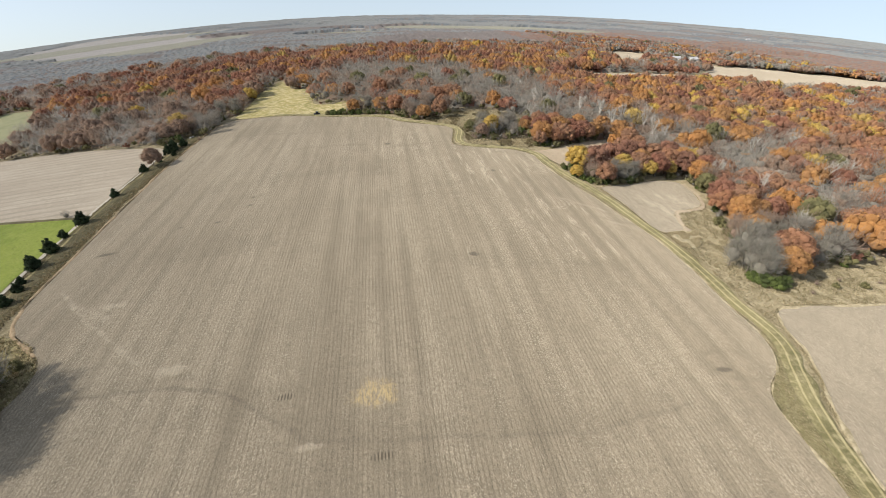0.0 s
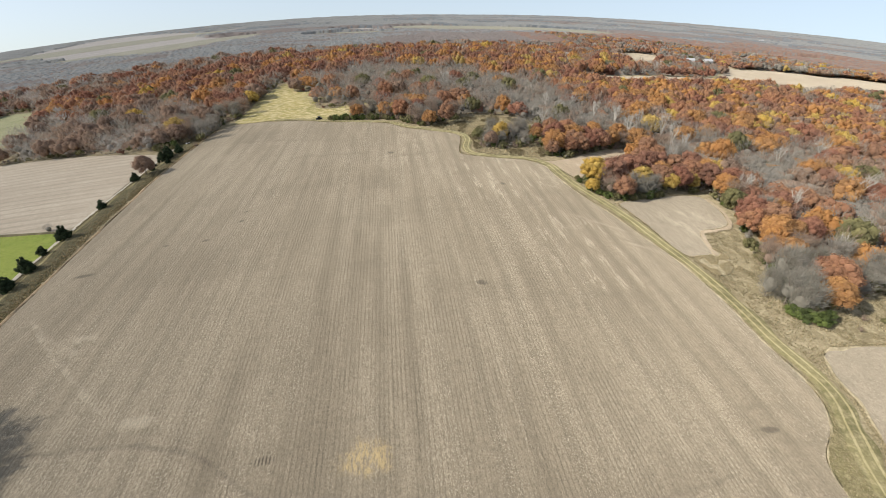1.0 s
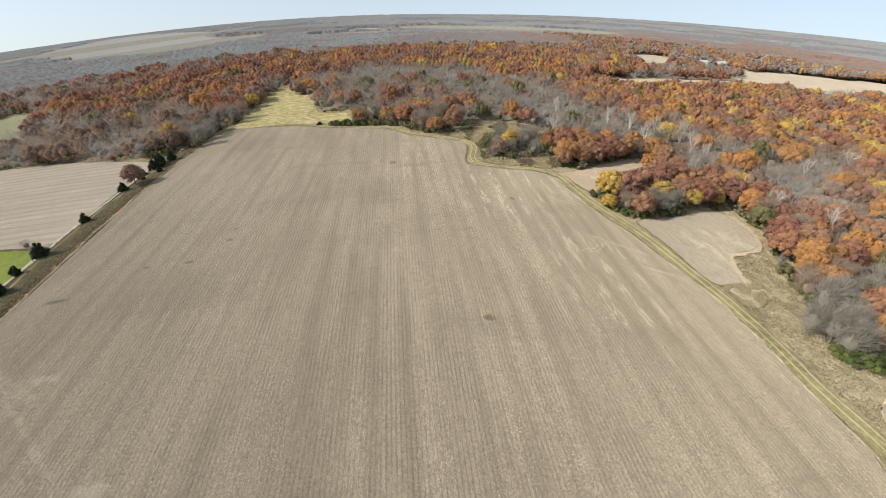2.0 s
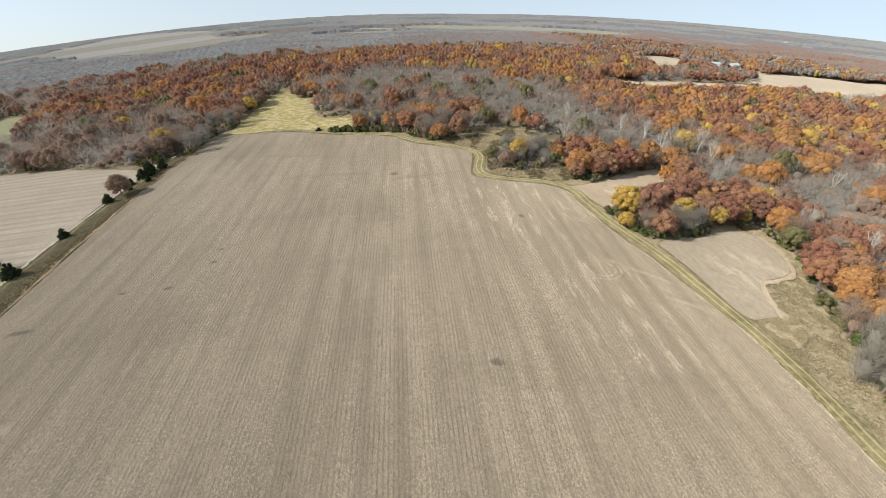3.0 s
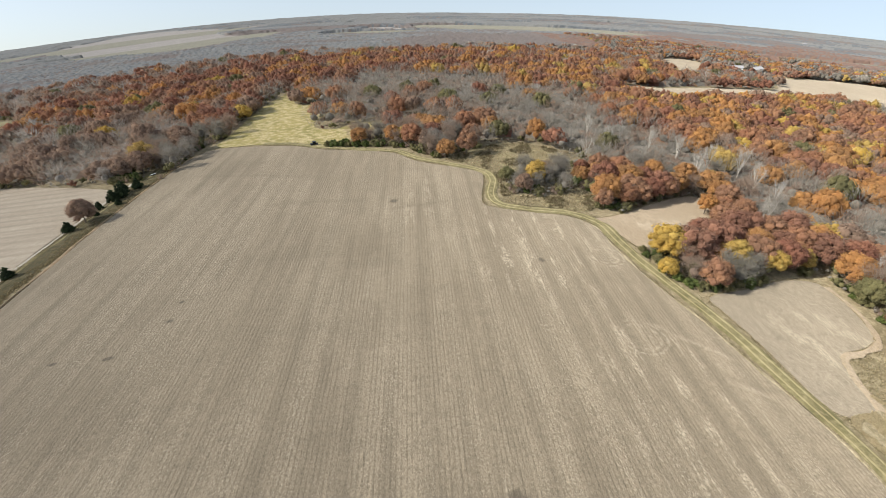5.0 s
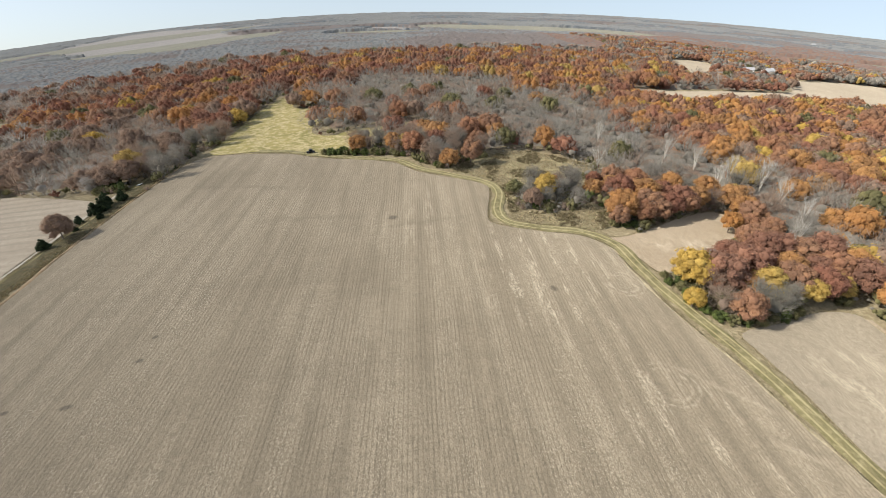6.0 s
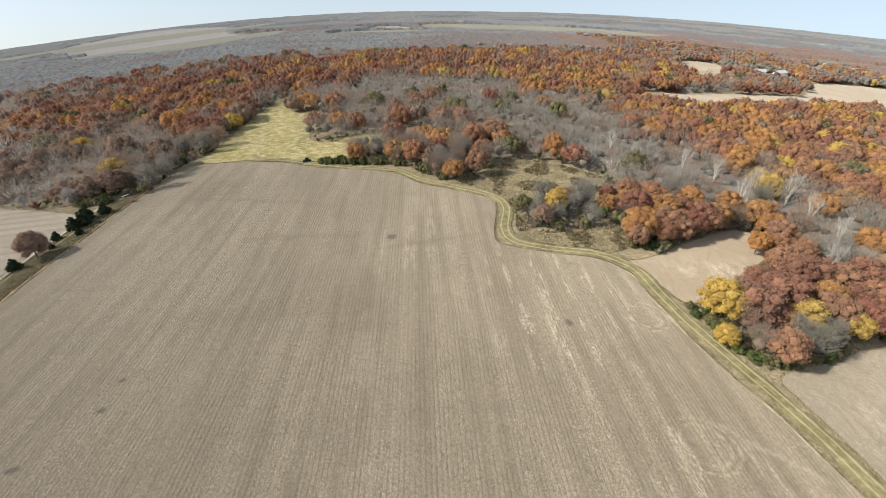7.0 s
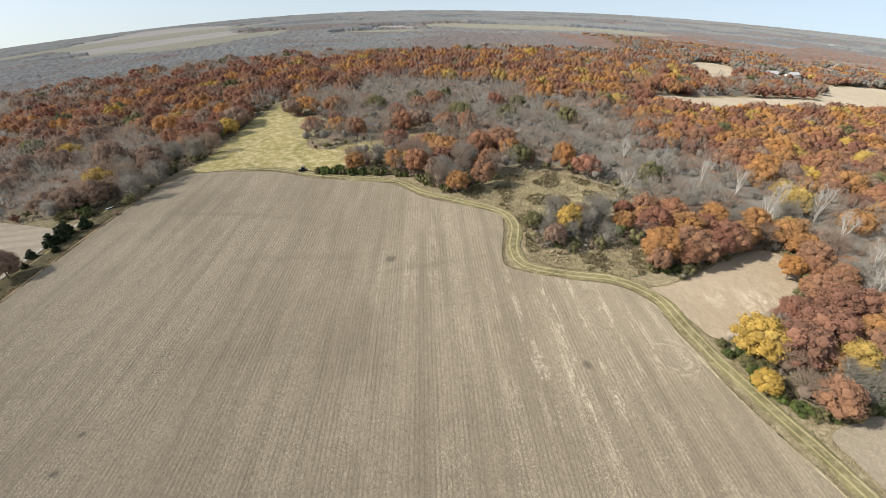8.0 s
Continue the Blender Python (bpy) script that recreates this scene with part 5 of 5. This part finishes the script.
# ---------------------------------------------------------------- small built things
def box(bm, x0, x1, y0, y1, z0, z1, bevel=0.03):
    vs = bmesh.ops.create_cube(bm, size=1.0)["verts"]
    for v in vs:
        v.co = Vector((x0 + (v.co.x + 0.5) * (x1 - x0), y0 + (v.co.y + 0.5) * (y1 - y0), z0 + (v.co.z + 0.5) * (z1 - z0)))
    if bevel:
        bmesh.ops.bevel(bm, geom=list({e for v in vs for e in v.link_edges}), offset=bevel, segments=2, affect="EDGES")


def bm_part(name, bm, mat, parent, label=""):
    me = bpy.data.meshes.new(name)
    bm.to_mesh(me)
    bm.free()
    me.materials.append(mat)
    return part(name, me, parent, label)


BLACK = plain("black_paint", (0.012, 0.012, 0.013), (0.02, 0.02, 0.02), 2.0, 0.35)
TYRE = plain("tyre_rubber", (0.02, 0.02, 0.02), (0.03, 0.03, 0.03), 5.0, 0.9)
GLASS = plain("dark_glass", (0.02, 0.025, 0.03), (0.03, 0.035, 0.04), 1.0, 0.1)


def utility_vehicle(x, y, turn):
    """A small black farm utility vehicle with a roofed cab."""
    v = new("utility_vehicle")
    v.matrix_basis = pose(x, y, float(land(x, y)) + 0.05, 0, 0, turn)
    bm = bmesh.new()
    box(bm, -1.7, 1.7, -0.75, 0.75, 0.45, 0.95, 0.08)
    bm_part("body", bm, BLACK, v)
    bm = bmesh.new()
    box(bm, -0.6, 0.75, -0.68, 0.68, 0.97, 1.6, 0.12)
    bm_part("windows", bm, GLASS, v, "dark glass")
    bm = bmesh.new()
    box(bm, -0.7, 0.85, -0.74, 0.74, 1.62, 1.78, 0.06)
    bm_part("roof", bm, BLACK, v)
    for px in (-1.1, 1.1):
        for py in (-0.7, 0.7):
            bm = bmesh.new()
            bmesh.ops.create_cone(bm, cap_ends=True, segments=20, radius1=0.38, radius2=0.38, depth=0.26,
                                  matrix=Matrix.Translation((px, py, 0.38)) @ Matrix.Rotation(radians(90), 4, "X"))
            wheel = bm_part("wheel", bm, TYRE, v)
            bm = bmesh.new()
            bmesh.ops.create_cone(bm, cap_ends=True, segments=16, radius1=0.2, radius2=0.17, depth=0.3,
                                  matrix=Matrix.Translation((px, py, 0.38)) @ Matrix.Rotation(radians(90), 4, "X"))
            bm_part("rim", bm, ROOF, wheel, "grey steel rim")
    return tagged(v, "small black roofed farm vehicle parked on grass", "vehicle")


utility_vehicle(-33.5, 266.5, 15)


def trough(x, y, turn):
    """A long feed trough with a pale rim."""
    t = new("feed_trough")
    t.matrix_basis = pose(x, y, float(land(x, y)), 0, 0, turn)
    bm = bmesh.new()
    box(bm, -1.2, 1.2, -0.4, 0.4, 0.05, 0.65)
    bm_part("body", bm, BLACK, t)
    bm = bmesh.new()
    box(bm, -1.25, 1.25, -0.42, 0.0, 0.66, 0.74)
    bm_part("lid", bm, WHITE_WALL, t, "pale flat lid")
    return tagged(t, "dark trough with a pale lid on green grass", "trough")


trough(-94, 243, 60)


def farmhouse(x, y, long, wide, high, turn):
    """A white farm building with a gabled roof."""
    h = new("farmhouse")
    h.matrix_basis = pose(x, y, float(land(x, y)) - 0.3, 0, 0, turn)
    bm = bmesh.new()
    box(bm, -long / 2, long / 2, -wide / 2, wide / 2, 0, high, 0.05)
    bm_part("wall", bm, WHITE_WALL, h)
    bm = bmesh.new()
    e, up = 0.5, wide * 0.34
    prof = [(-wide / 2 - e, high - 0.1), (0, high + up), (wide / 2 + e, high - 0.1), (wide / 2 + e, high + 0.1), (0, high + up + 0.25), (-wide / 2 - e, high + 0.1)]
    a = [bm.verts.new((-long / 2 - e, p, q)) for p, q in prof]
    b = [bm.verts.new((long / 2 + e, p, q)) for p, q in prof]
    bm.faces.new(a)
    bm.faces.new(b[::-1])
    for k in range(6):
        bm.faces.new((a[k], b[k], b[(k + 1) % 6], a[(k + 1) % 6]))
    bmesh.ops.recalc_face_normals(bm, faces=bm.faces)
    bm_part("roof", bm, ROOF, h)
    for side in (-1, 1):
        bm = bmesh.new()
        bm.faces.new([bm.verts.new((side * (long / 2 - 0.02), p, q)) for p, q in ((-wide / 2, high), (wide / 2, high), (0, high + up))])
        bmesh.ops.solidify(bm, geom=bm.faces[:], thickness=0.15)
        bm_part("gable", bm, WHITE_WALL, h)
    for k in range(3):
        bm = bmesh.new()
        box(bm, -long / 2 + long * (k + 0.7) / 3.6, -long / 2 + long * (k + 0.7) / 3.6 + 1.1, -wide / 2 - 0.06, -wide / 2 + 0.05, 1.0, 2.3, 0.02)
        pane = bm_part("window", bm, GLASS, h, "dark window")
        bm = bmesh.new()
        at = -long / 2 + long * (k + 0.7) / 3.6
        box(bm, at - 0.1, at + 1.2, -wide / 2 - 0.10, -wide / 2 - 0.02, 0.86, 0.98, 0.01)
        bm_part("sill", bm, WHITE_WALL, pane)
    return tagged(h, "white farm building with grey gabled roof among trees", "house")


farmhouse(452, 652, 15, 8, 4.5, 20)
farmhouse(424, 650, 12, 7, 4.0, -15)
farmhouse(441, 606, 8, 6, 3.2, 40)
farmhouse(1338, 1652, 20, 11, 5.5, 25)
